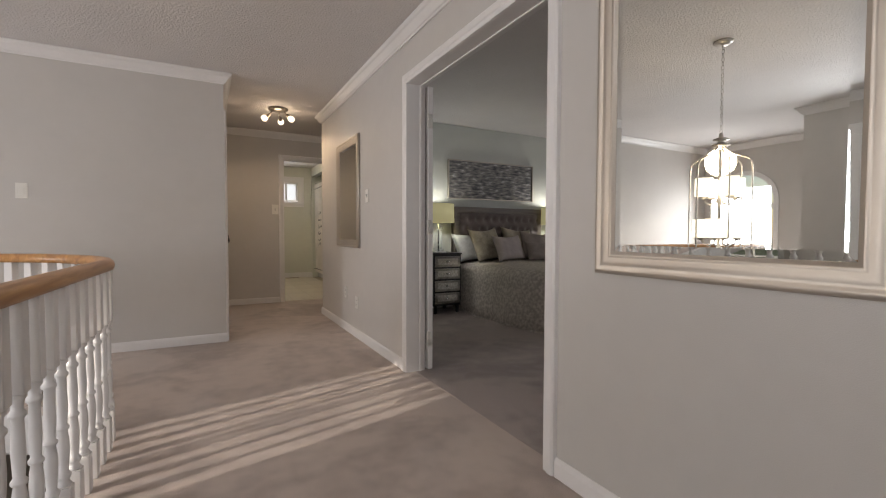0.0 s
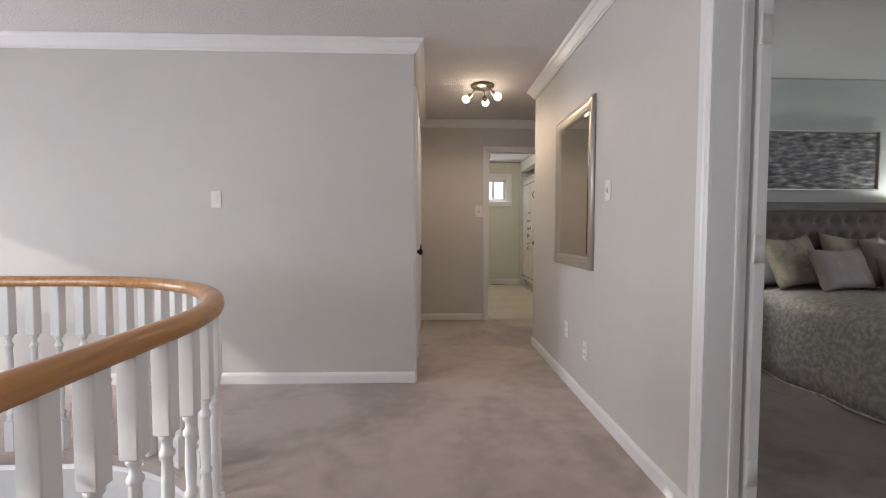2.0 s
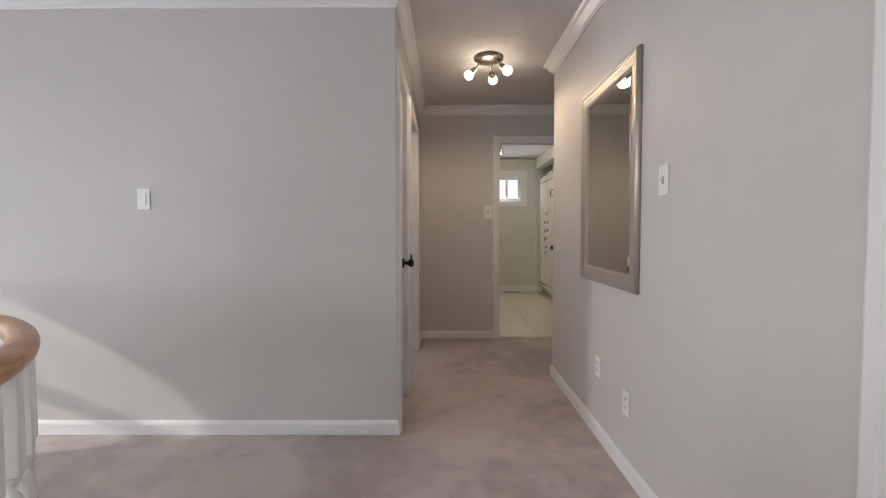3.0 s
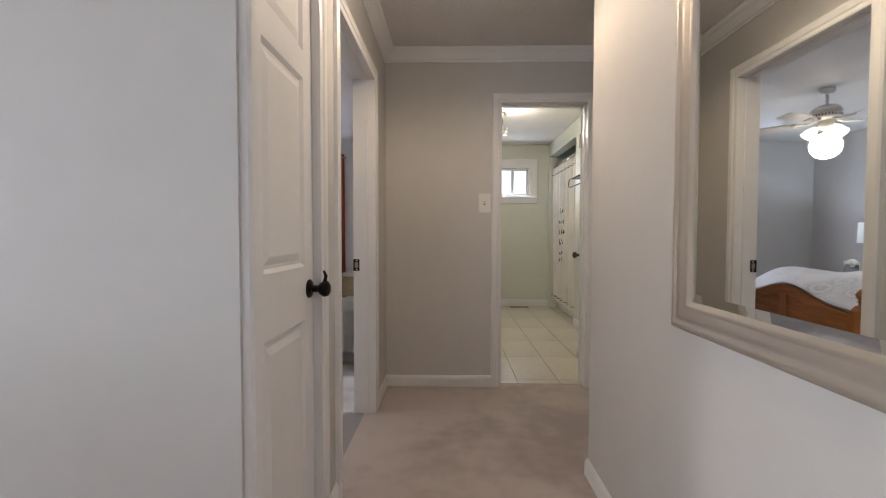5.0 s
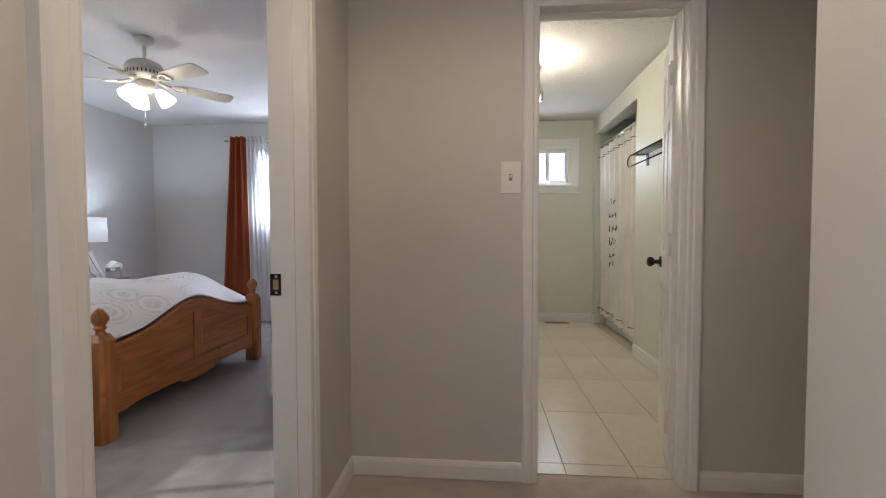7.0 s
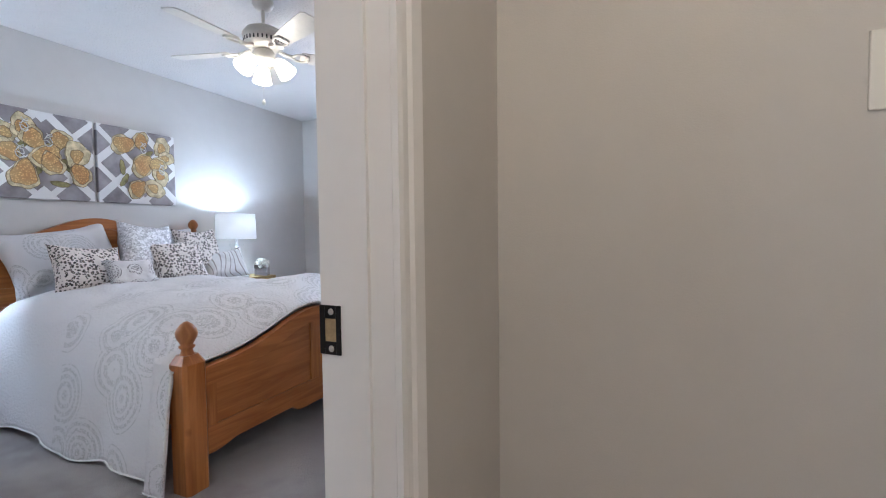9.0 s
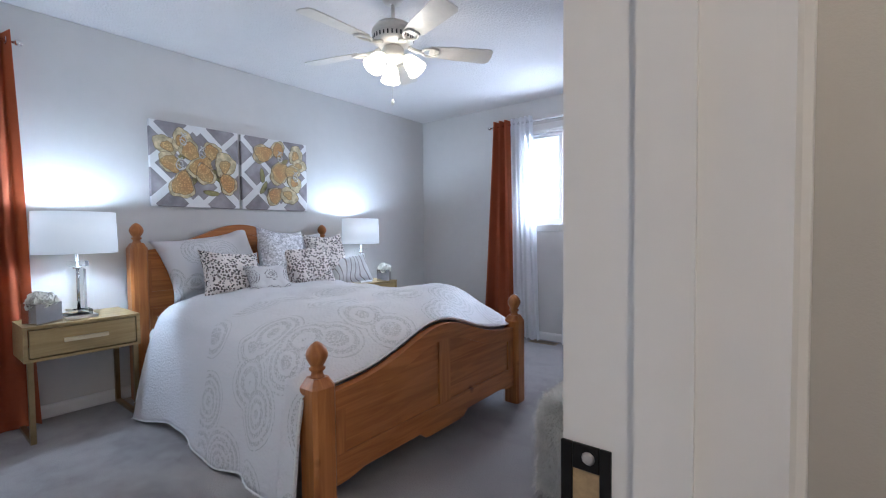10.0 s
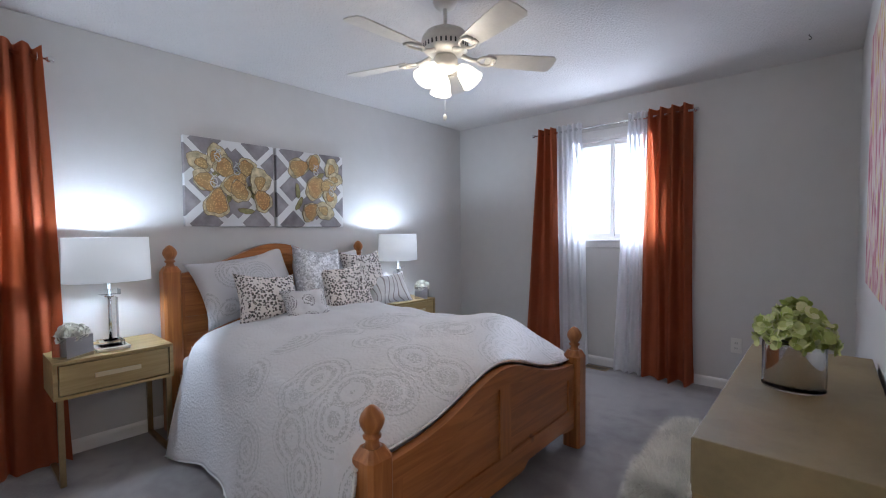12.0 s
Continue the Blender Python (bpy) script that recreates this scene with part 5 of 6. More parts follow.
canvas_picture(7.015, 7.640, 1.312, 1.918, 3,
               [(-0.21, 0.13, 0.085, 150, False), (-0.11, 0.19, 0.080, 60, False), (-0.05, 0.11, 0.085, 120, True), (0.10, 0.12, 0.080, 60, True), (-0.19, 0.01, 0.080, 130, True), (-0.11, -0.14, 0.105, 260, True), (0.02, 0.0, 0.100, 220, True), (0.05, -0.05, 0.085, 300, True), (0.20, 0.03, 0.100, 80, False), (0.22, -0.11, 0.085, 290, True)],
               [(-0.10, 0.07, 40), (0.10, -0.19, 175), (0.14, -0.06, 120), (-0.02, -0.08, 80)],
               [(0.03, 0.11), (-0.13, 0.01), (-0.10, 0.19)])
canvas_picture(7.667, 8.280, 1.312, 1.918, 8,
               [(-0.12, 0.17, 0.095, 200, True), (0.02, 0.22, 0.075, 80, True), (0.19, 0.19, 0.085, 70, False), (0.22, 0.10, 0.075, 20, False), (0.03, 0.02, 0.105, 240, True), (0.15, 0.04, 0.075, 10, True), (0.17, -0.06, 0.080, 310, False), (-0.02, -0.18, 0.085, 230, True), (0.11, -0.17, 0.090, 330, False)],
               [(-0.13, -0.02, 95), (-0.12, -0.12, 60), (0.06, 0.11, 30)],
               [(0.03, 0.16), (0.18, 0.0)])


# ---- ceiling fan ----
FANWHITE = material("fan_cream_enamel", (0.72, 0.68, 0.62), 0.35, scale=8, vary=0.04)
FAN_SHADE = glow("fan_glass_shade_lit", (1.0, 0.86, 0.66), 1.7)


def ceiling_fan(x, y):
    f = thing("ceiling_fan", pose(x, y, 0), "cream ceiling fan with five blades and three lit bell shades", "ceiling fan")
    part("canopy", lathe([(0.06, H), (0.062, H - 0.02), (0.05, H - 0.045), (0.018, H - 0.055), (0.0, H - 0.055)], 24), FANWHITE, f)
    part("downrod", lathe([(0.011, 2.42), (0.011, 2.280)], 12), FANWHITE, f)
    mo = part("motor", lathe([(0.0, 2.295), (0.03, 2.295), (0.055, 2.288), (0.10, 2.265), (0.118, 2.240), (0.122, 2.225), (0.112, 2.218), (0.116, 2.210), (0.112, 2.175), (0.085, 2.160), (0.07, 2.150), (0.0, 2.150)], 36), FANWHITE, f)
    for i in range(30):
        a = 2 * math.pi * i / 30
        part("vent_slot", boxes((0.108, 0.1155, -0.004, 0.004, 2.182, 2.204)), DARKSLOT, mo).rotation_euler = (0, 0, a)
    part("switch_housing", lathe([(0.0, 2.150), (0.05, 2.150), (0.062, 2.135), (0.064, 2.100), (0.05, 2.078), (0.03, 2.068), (0.0, 2.065)], 28), FANWHITE, f)
    bl, iron = bmesh.new(), bmesh.new()
    out = [(0.21, 0.046), (0.34, 0.058), (0.50, 0.066), (0.562, 0.066), (0.580, 0.050), (0.585, 0.0), (0.580, -0.050), (0.562, -0.066), (0.50, -0.066), (0.34, -0.058), (0.21, -0.046)]
    tilt = Matrix.Rotation(radians(-12), 4, "X")
    lo = [bl.verts.new(tilt @ Vector((a, b, -0.003))) for a, b in out]
    hi = [bl.verts.new(tilt @ Vector((a, b, 0.003))) for a, b in out]
    bl.faces.new(lo)
    bl.faces.new(list(reversed(hi)))
    for i in range(len(out)):
        j = (i + 1) % len(out)
        bl.faces.new((lo[i], hi[i], hi[j], lo[j]))
    bme = mesh_of(bl, "blade", FANWHITE)
    tube([(0.085, 0, 0.012), (0.13, 0, -0.004), (0.17, 0, -0.008)], 0.012, 8, iron)
    for s in (1, -1):
        tube([tilt @ Vector(p) for p in ((0.16, 0, -0.008), (0.185, s * 0.030, -0.008), (0.22, s * 0.040, -0.008), (0.255, s * 0.028, -0.008), (0.262, s * 0.008, -0.008), (0.24, s * 0.006, -0.008))], 0.007, 8, iron)
    ime = mesh_of(iron, "blade_iron", FANWHITE)
    for k in range(5):
        b = shared("blade", bme, f, pose(0, 0, 2.145, 0, 0, 52 + 72 * k))
        shared("blade_iron", ime, b, pose(0, 0, 0))
    for k in range(3):
        a = radians(120 * k + 22)
        d = Vector((math.cos(a), math.sin(a), 0))
        arm = part("light_arm", tube([d * 0.035 + Vector((0, 0, 2.095)), d * 0.075 + Vector((0, 0, 2.092)), d * 0.088 + Vector((0, 0, 2.078))], 0.009, 8), FANWHITE, f)
        q = (d * 0.62 + Vector((0, 0, -0.78))).to_track_quat("Z", "Y").to_matrix().to_4x4()
        part("shade", lathe([(0.020, -0.012), (0.027, 0.0), (0.039, 0.018), (0.047, 0.044), (0.052, 0.074), (0.059, 0.094), (0.056, 0.094), (0.048, 0.074), (0.042, 0.043), (0.018, 0.0)], 24, m=Matrix.Translation(d * 0.085 + Vector((0, 0, 2.080))) @ q, cap=False), FAN_SHADE, arm, "lit frosted bell shade")
    part("pull_chain", tube([(0.02, -0.03, 2.070), (0.02, -0.031, 1.850)], 0.0014, 6), NICKEL, f)
    part("chain_fob", lathe([(0.0, 1.815), (0.010, 1.822), (0.010, 1.835), (0.003, 1.850), (0.0, 1.851)], 12, at=(0.02, -0.031, 0)), FANWHITE, f)


ceiling_fan(-1.625, 7.665)
lamp("fan_light", "POINT", 8.5, (1.0, 0.84, 0.66), pose(-1.625, 7.665, 1.92), 0.12)


# ---- curtains ----
def drape(name, a0t, a1t, a0b, a1b, z0, z1, folds, amp, mat, place, label, seed=0, gather=0.5):
    """A hanging cloth: across runs from a0 to a1 at top and bottom; place maps (across, out, z)."""
    bm = bmesh.new()
    nu, nv = folds * 12, 26
    rows = []
    for j in range(nv + 1):
        v = j / nv
        lo, hi = a0b + (a0t - a0b) * v, a1b + (a1t - a1b) * v
        row = []
        for i in range(nu + 1):
            u = i / nu
            ph = u * folds * 2 * math.pi + seed + 0.5 * (1 - v) * math.sin(3 * u + seed)
            am = amp * (0.65 + 0.35 * v + 0.35 * (1 - v) * math.sin(5 * u + seed * 2))
            out = am * math.sin(ph) + 0.25 * am * math.sin(2 * ph + 1)
            side = 0.012 * math.sin(ph * 0.5 + 4 * v + seed) * (1 - v)
            z = z0 + (z1 - z0) * v + (0.006 * math.sin(ph) if v == 0 else 0)
            if v < 0.06:
                out *= 1.25
            row.append(bm.verts.new(place(lo + (hi - lo) * u + side, out, z)))
        rows.append(row)
    for a, b in zip(rows, rows[1:]):
        for i in range(nu):
            bm.faces.new((a[i], a[i + 1], b[i + 1], b[i]))
    for f in bm.faces:
        f.smooth = True
    return bm


def curtain_thing(name, bm, mat, label, rings, place, z):
    c = thing(name, pose(0, 0, 0), label, "curtain")
    part("cloth", bm, mat, c)
    for a in rings:
        loop = [place(a, 0.021 * math.cos(t), z + 0.021 * math.sin(t)) for t in [2 * math.pi * i / 14 for i in range(14)]]
        part("grommet", tube(loop, 0.003, 6, closed=True), CHROME, c)
    return c


def rod(name, p0, p1, label):
    r = thing(name, pose(0, 0, 0), label, "curtain rod")
    part("bar", tube([p0, p1], 0.0085, 12), CHROME, r)
    for p, q in ((p0, p1), (p1, p0)):
        d = (Vector(p) - Vector(q)).normalized()
        part("end_cap", tube([Vector(p), Vector(p) + d * 0.006, Vector(p) + d * 0.03, Vector(p) + d * 0.034], [0.010, 0.017, 0.017, 0.010], 12), CHROME, r)
    return r


NP = lambda a, o, z: (a, 9.885 + o, z)
WP = lambda a, o, z: (-3.305 + o, a, z)
r1 = rod("curtain_rod", (-2.36, 9.885, 2.205), (-0.95, 9.885, 2.205), "thin chrome curtain rod over the north window")
for x in (-2.33, -0.985):
    part("bracket", boxes((x - 0.008, x + 0.008, 9.885, 9.969, 2.196, 2.214)), CHROME, r1)
curtain_thing("curtain", drape("c", -2.335, -2.145, -2.50, -2.075, 0.012, 2.255, 3, 0.050, RUST, NP, "", 0.4), RUST, "rust orange grommet curtain gathered beside the north window", (-2.31, -2.24, -2.17), NP, 2.205)
curtain_thing("curtain", drape("c", -1.310, -0.965, -1.345, -0.945, 0.008, 2.262, 4, 0.054, RUST, NP, "", 1.9), RUST, "rust orange grommet curtain hanging at the window's corner side", (-1.27, -1.19, -1.11, -1.02), NP, 2.205)
curtain_thing("sheer_curtain", drape("c", -2.135, -1.885, -2.10, -1.80, 0.012, 2.262, 5, 0.022, SHEER, NP, "", 0.9), SHEER, "white sheer curtain gathered at the window's edge", (-1.93, -2.02), NP, 2.205)
curtain_thing("sheer_curtain", drape("c", -1.460, -1.318, -1.57, -1.33, 0.010, 2.265, 4, 0.022, SHEER, NP, "", 2.2), SHEER, "white sheer curtain pooling a little on the carpet", (-1.40,), NP, 2.205)
r2 = rod("curtain_rod", (-3.305, 5.05 + 0.04, 2.20), (-3.305, 6.345, 2.20), "thin chrome curtain rod over the west window")
part("bracket", boxes((-3.389, -3.305, 6.31, 6.326, 2.191, 2.209)), CHROME, r2)
curtain_thing("curtain", drape("c", 6.10, 6.325, 6.08, 6.395, 0.008, 2.255, 3, 0.050, RUST, WP, "", 0.8), RUST, "rust orange grommet curtain beside the nightstand", (6.13, 6.19, 6.25, 6.31), WP, 2.20)
curtain_thing("curtain", drape("c", 5.10, 5.34, 5.09, 5.36, 0.012, 2.255, 4, 0.036, RUST, WP, "", 2.8), RUST, "rust orange grommet curtain at the room's corner", (5.15, 5.28), WP, 2.20)


# ---- console table, vase, fur stool, painting ----
def console_table():
    c = thing("console_table", pose(0, 0, 0), "gold shagreen console table on brass coloured legs", "console table")
    x0, x1, y0, y1, T = -0.392, -0.004, 7.15, 8.33, 0.745
    part("top_box", boxes((x0, x1, y0, y1, 0.605, T), bevel=0.003), SHAGREEN, c, "gold shagreen covered box top")
    ym = (y0 + y1) / 2
    for a, b in ((y0 + 0.02, ym - 0.002), (ym + 0.002, y1 - 0.02)):
        part("drawer", boxes((x0 - 0.006, x0, a, b, 0.615, T - 0.012), bevel=0.002), SHAGREEN, c)
    for y in (y0 + 0.002, y1 - 0.03):
        part("leg_frame", boxes((x0 + 0.002, x0 + 0.030, y, y + 0.028, 0.0, 0.605), (x1 - 0.030, x1 - 0.002, y, y + 0.028, 0.0, 0.605), (x0 + 0.030, x1 - 0.030, y, y + 0.028, 0.0, 0.024), (x0 + 0.030, x1 - 0.030, y, y + 0.028, 0.583, 0.605)), BRONZE, c, "aged brass leg frame")


console_table()


def hydrangea_vase():
    v = thing("flower_vase", pose(-0.222, 7.735, 0.745), "green hydrangea in a mirrored oval glass vase on the console", "vase")
    n = 36
    bm = bmesh.new()
    rings = []
    for r, z in ((0.0, 0.018), (0.96, 0.018), (1.0, 0.022), (1.0, 0.148), (0.95, 0.148), (0.95, 0.03), (0.0, 0.03)):
        rings.append([bm.verts.new((0.078 * r * math.cos(2 * math.pi * i / n), 0.062 * r * math.sin(2 * math.pi * i / n), z)) for i in range(n)])
    for a, b in zip(rings, rings[1:]):
        for i in range(n):
            bm.faces.new((a[i], a[(i + 1) % n], b[(i + 1) % n], b[i]))
    bmesh.ops.remove_doubles(bm, verts=bm.verts[:], dist=1e-5)
    part("vase", smooth(bm), CHROME, v, "mirrored oval glass vase")
    bm = bmesh.new()
    rings = []
    for r, z in ((0.0, 0.0), (1.0, 0.0), (1.07, 0.005), (1.07, 0.150), (1.02, 0.152), (1.015, 0.148), (1.015, 0.016), (0.0, 0.014)):
        rings.append([bm.verts.new((0.078 * r * math.cos(2 * math.pi * i / n), 0.062 * r * math.sin(2 * math.pi * i / n), z)) for i in range(n)])
    for a, b in zip(rings, rings[1:]):
        for i in range(n):
            bm.faces.new((a[i], a[(i + 1) % n], b[(i + 1) % n], b[i]))
    bmesh.ops.remove_doubles(bm, verts=bm.verts[:], dist=1e-5)
    part("glass_shell", smooth(bm), GLASS, v, "thick clear glass shell and foot")
    rnd = random.Random(11)
    bm = bmesh.new()
    for cx, cy, cz, r in ((-0.042, 0.0, 0.182, 0.058), (0.042, 0.01, 0.178, 0.060), (0.0, -0.035, 0.19, 0.058), (0.0, 0.04, 0.195, 0.058), (0.005, 0.0, 0.228, 0.058), (0.055, -0.02, 0.160, 0.048), (-0.055, 0.01, 0.162, 0.048), (0.0, -0.055, 0.160, 0.040)):
        flower_ball(bm, cx, cy, cz, r, 30, 0.025, rnd, 0.85)
    part("blossom", bm, PETAL_GREEN, v, "pale green hydrangea blossoms")
    bm = bmesh.new()
    for k in range(9):
        a = 2 * math.pi * k / 9
        petal_bm(bm, Matrix.Translation((0.04 * math.cos(a), 0.04 * math.sin(a), 0.15)) @ pose(0, 0, 0, 0, 0, math.degrees(a) - 90) @ pose(0, 0, 0, 15), 0.042)
    part("leaves", bm, LEAF_GREEN, v)


hydrangea_vase()


def fur_stool():
    s = thing("fur_stool", pose(-0.43, 7.80, 0), "square ivory faux fur stool under the console", "stool")
    bm = boxes((-0.23, 0.28, -0.30, 0.32, 0.015, 0.41), bevel=0.07, seg=4)
    part("seat", smooth(bm, 60), FUR, s)
    rnd = random.Random(21)
    verts, faces = [], []
    lo, hi, R = Vector((-0.23, -0.30, 0.015)), Vector((0.28, 0.32, 0.41)), 0.07
    for k in range(30000):
        q = Vector([rnd.uniform(lo[i], hi[i]) for i in range(3)])
        side = rnd.random()
        if side < 0.28:
            q.z = hi.z
        elif side < 0.62:
            q.x = lo.x
        else:
            q.y = lo.y
        core = Vector([min(hi[i] - R, max(lo[i] + R, q[i])) for i in range(3)])
        nrm = (q - core).normalized()
        p = core + nrm * (R - 0.002)
        if p.z < 0.03:
            continue
        ln = min(rnd.uniform(0.03, 0.068), p.z * 1.1)
        lean = Vector((rnd.uniform(-0.6, 0.6), rnd.uniform(-0.6, 0.6), -0.9 if abs(nrm.z) < 0.5 else rnd.uniform(-0.2, 0.1)))
        mid = p + (nrm * 0.6 + lean * 0.25) * ln
        tip = p + (nrm * 0.55 + lean * 0.85) * ln
        w = nrm.cross(Vector((rnd.uniform(-1, 1), rnd.uniform(-1, 1), rnd.uniform(-1, 1)))).normalized() * 0.0009
        i = len(verts)
        verts += [p - w, p + w, mid + w, mid - w, tip]
        faces += [(i, i + 1, i + 2, i + 3), (i + 3, i + 2, i + 4)]
    me = bpy.data.meshes.new("fur")
    me.from_pydata([tuple(v) for v in verts], [], faces)
    me.materials.append(FUR)
    fur = new("fur", me)
    fur.parent = s
    tagged(fur, "long ivory fur strands", kind="stuff")


fur_stool()


def abstract_paint(n, l, co):
    mp = n.new("ShaderNodeMapping")
    mp.inputs["Scale"].default_value = (1, 2.8, 1.1)
    l.new(co, mp.inputs["Vector"])
    nz = n.new("ShaderNodeTexNoise")
    nz.inputs["Scale"].default_value = 3.5
    nz.inputs["Detail"].default_value = 6
    nz.inputs["Distortion"].default_value = 1.5
    l.new(mp.outputs[0], nz.inputs["Vector"])
    return ramp(n, l, nz.outputs[0], (0.32, (0.26, 0.02, 0.05)), (0.41, (0.46, 0.08, 0.13)), (0.48, (0.58, 0.36, 0.38)), (0.55, (0.66, 0.58, 0.52)), (0.61, (0.64, 0.44, 0.10)), (0.70, (0.40, 0.08, 0.14))), None


ABSTRACT = patterned("red_yellow_abstract_paint", abstract_paint, 0.6, 0.3, 60)
pic = thing("abstract_painting", pose(0.01, 7.82, 1.50), "pink, red and yellow abstract canvas above the console", "picture")
part("canvas", boxes((-0.034, -0.002, -0.66, 0.66, -0.47, 0.52), bevel=0.002, seg=1), ABSTRACT, pic)
hook = thing("ceiling_hook", pose(-0.25, 9.45, H), "small dark ceiling hook", "hook")
part("hook", tube([(0, 0, 0), (0, 0, -0.012), (0.008, 0, -0.02), (0.012, 0, -0.028), (0.006, 0, -0.036), (-0.002, 0, -0.032)], 0.0022, 6), BLACK, hook)


# ---- floor registers ----
def floor_vent(x, y, yaw, z, label):
    v = thing("floor_vent", pose(x, y, z, 0, 0, yaw), label, "vent")
    part("frame", boxes((-0.14, 0.14, -0.05, -0.04, 0, 0.004), (-0.14, 0.14, 0.04, 0.05, 0, 0.004), (-0.14, -0.13, -0.04, 0.04, 0, 0.004), (0.13, 0.14, -0.04, 0.04, 0, 0.004)), BRONZE, v)
    part("backing", boxes((-0.13, 0.13, -0.04, 0.04, 0.0, 0.001)), DARKSLOT, v)
    for i in range(16):
        part("slat", boxes((-0.126 + i * 0.0165, -0.120 + i * 0.0165, -0.04, 0.04, 0.001, 0.004)), BRONZE, v)


floor_vent(-1.75, 9.86, 0, 0.002, "dark bronze floor register under the north window")

# ---- main bedroom ----
def set_noise(l, co, node, scale):
    node.inputs["Scale"].default_value = scale
    node.inputs["Detail"].default_value = 4
    l.new(co, node.inputs["Vector"])
    return node.outputs[0]


VELVET = material("mauve_grey_velvet", (0.17, 0.132, 0.12), 0.75, scale=6, vary=0.12, bump=0.1, Sheen_Weight=0.4)
# headboard velvet darkened on the buttons to paint in the dimples' shade
SHADED_BUTTON = material("button_velvet_with_dimple_shade", (0.075, 0.06, 0.055), 0.7, vary=0.05)
FRAMEWOOD = wood("weathered_grey_wood", (0.20, 0.16, 0.13), (0.12, 0.095, 0.08), 0.5, axis=0, knots=False)
DAMASK = patterned("silver_damask_cloth", lambda n, l, co: (ramp(n, l, set_noise(l, co, n.new("ShaderNodeTexNoise"), 34.0), (0.40, (0.38, 0.34, 0.30)), (0.64, (0.60, 0.55, 0.50))), None), 0.42, 0.7, 26)
SATIN = material("champagne_satin", (0.42, 0.37, 0.28), 0.35, scale=8, vary=0.20, bump=0.2, bump_scale=14)
SILVER_SATIN = material("silver_satin", (0.55, 0.55, 0.54), 0.35, scale=8, vary=0.12, bump=0.15, bump_scale=14)
TAUPE_PLAIN = material("taupe_velvet", (0.29, 0.24, 0.215), 0.7, scale=8, vary=0.08)
PINKGREY = material("pale_mauve_cloth", (0.42, 0.365, 0.345), 0.6, scale=10, vary=0.06)
CREAMWOOD = wood("cream_painted_wood", (0.62, 0.52, 0.34), (0.52, 0.42, 0.26), 0.45, axis=2, knots=False)
BLACKWOOD = material("black_lacquer", (0.03, 0.028, 0.028), 0.3, vary=0.1)
FOXGLASS = material("antique_mirror_panel", (0.55, 0.55, 0.54), 0.12, 1.0, scale=12, vary=0.12)


def streaks(n, l, co):
    mp = n.new("ShaderNodeMapping")
    mp.inputs["Scale"].default_value = (4.0, 1, 17)
    l.new(co, mp.inputs["Vector"])
    nz = n.new("ShaderNodeTexNoise")
    nz.inputs["Scale"].default_value = 2.2
    nz.inputs["Detail"].default_value = 7
    l.new(mp.outputs[0], nz.inputs["Vector"])
    return ramp(n, l, nz.outputs[0], (0.34, (0.05, 0.05, 0.055)), (0.45, (0.13, 0.125, 0.125)), (0.55, (0.22, 0.205, 0.19)), (0.62, (0.30, 0.29, 0.285)), (0.72, (0.58, 0.56, 0.54))), None


STREAKS = patterned("grey_streaked_paint", streaks, 0.6, 0.4, 50)


def upholstered_bed():
    b = thing("upholstered_bed", pose(3.59, 5.20, 0), "mauve grey bed with a button-tufted headboard", "bed")
    W = 0.73
    hb = part("headboard", boxes((-W, W, -0.085, -0.02, 0.12, 1.345), bevel=0.012), VELVET, b, "button-tufted velvet headboard")
    part("headboard_frame", sweep([(-W, 0.10), (-W, 1.345), (W, 1.345), (W, 0.10)], [(0.0, 0.0), (0.0, 0.10), (-0.075, 0.10), (-0.075, 0.0)][::-1], place=lambda a, z, v: (a, -v - 0.012, z)), FRAMEWOOD, hb)
    bm = bmesh.new()
    nx, nz = 84, 48
    grid = []
    for i in range(nx + 1):
        row = []
        for j in range(nz + 1):
            x, z = -0.65 + 1.30 * i / nx, 0.62 + 0.64 * j / nz
            d = 9
            for r in range(5):
                zz = 1.18 - r * 0.13
                k = round((x - (0.065 if r % 2 else 0)) / 0.13)
                xx = k * 0.13 + (0.065 if r % 2 else 0)
                d = min(d, math.hypot(x - xx, z - zz))
            row.append(bm.verts.new((x, -0.088 - 0.052 * min(1, d / 0.062) ** 0.5, z)))
        grid.append(row)
    for a, c in zip(grid, grid[1:]):
        for j in range(nz):
            bm.faces.new((a[j], a[j + 1], c[j + 1], c[j]))
    for f in bm.faces:
        f.smooth = True
    part("tufting", bm, VELVET, hb)
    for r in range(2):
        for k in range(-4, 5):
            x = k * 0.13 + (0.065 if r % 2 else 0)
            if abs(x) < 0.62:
                part("button", lathe([(0.015, 0), (0.012, 0.005), (0, 0.008)], 10, m=Matrix.Translation((x, -0.089, 1.18 - r * 0.13)) @ pose(0, 0, 0, 90)), SHADED_BUTTON, hb)
    part("mattress", boxes((-W + 0.10, W - 0.10, -1.66, -0.13, 0.20, 0.575), bevel=0.05, seg=3), LINEN_WHITE, b, "white mattress")
    for x in (-W + 0.06, W - 0.06):
        for y in (-0.20, -1.60):
            part("leg", boxes((x - 0.03, x + 0.03, y - 0.03, y + 0.03, 0.002, 0.2)), FRAMEWOOD, b)


upholstered_bed()


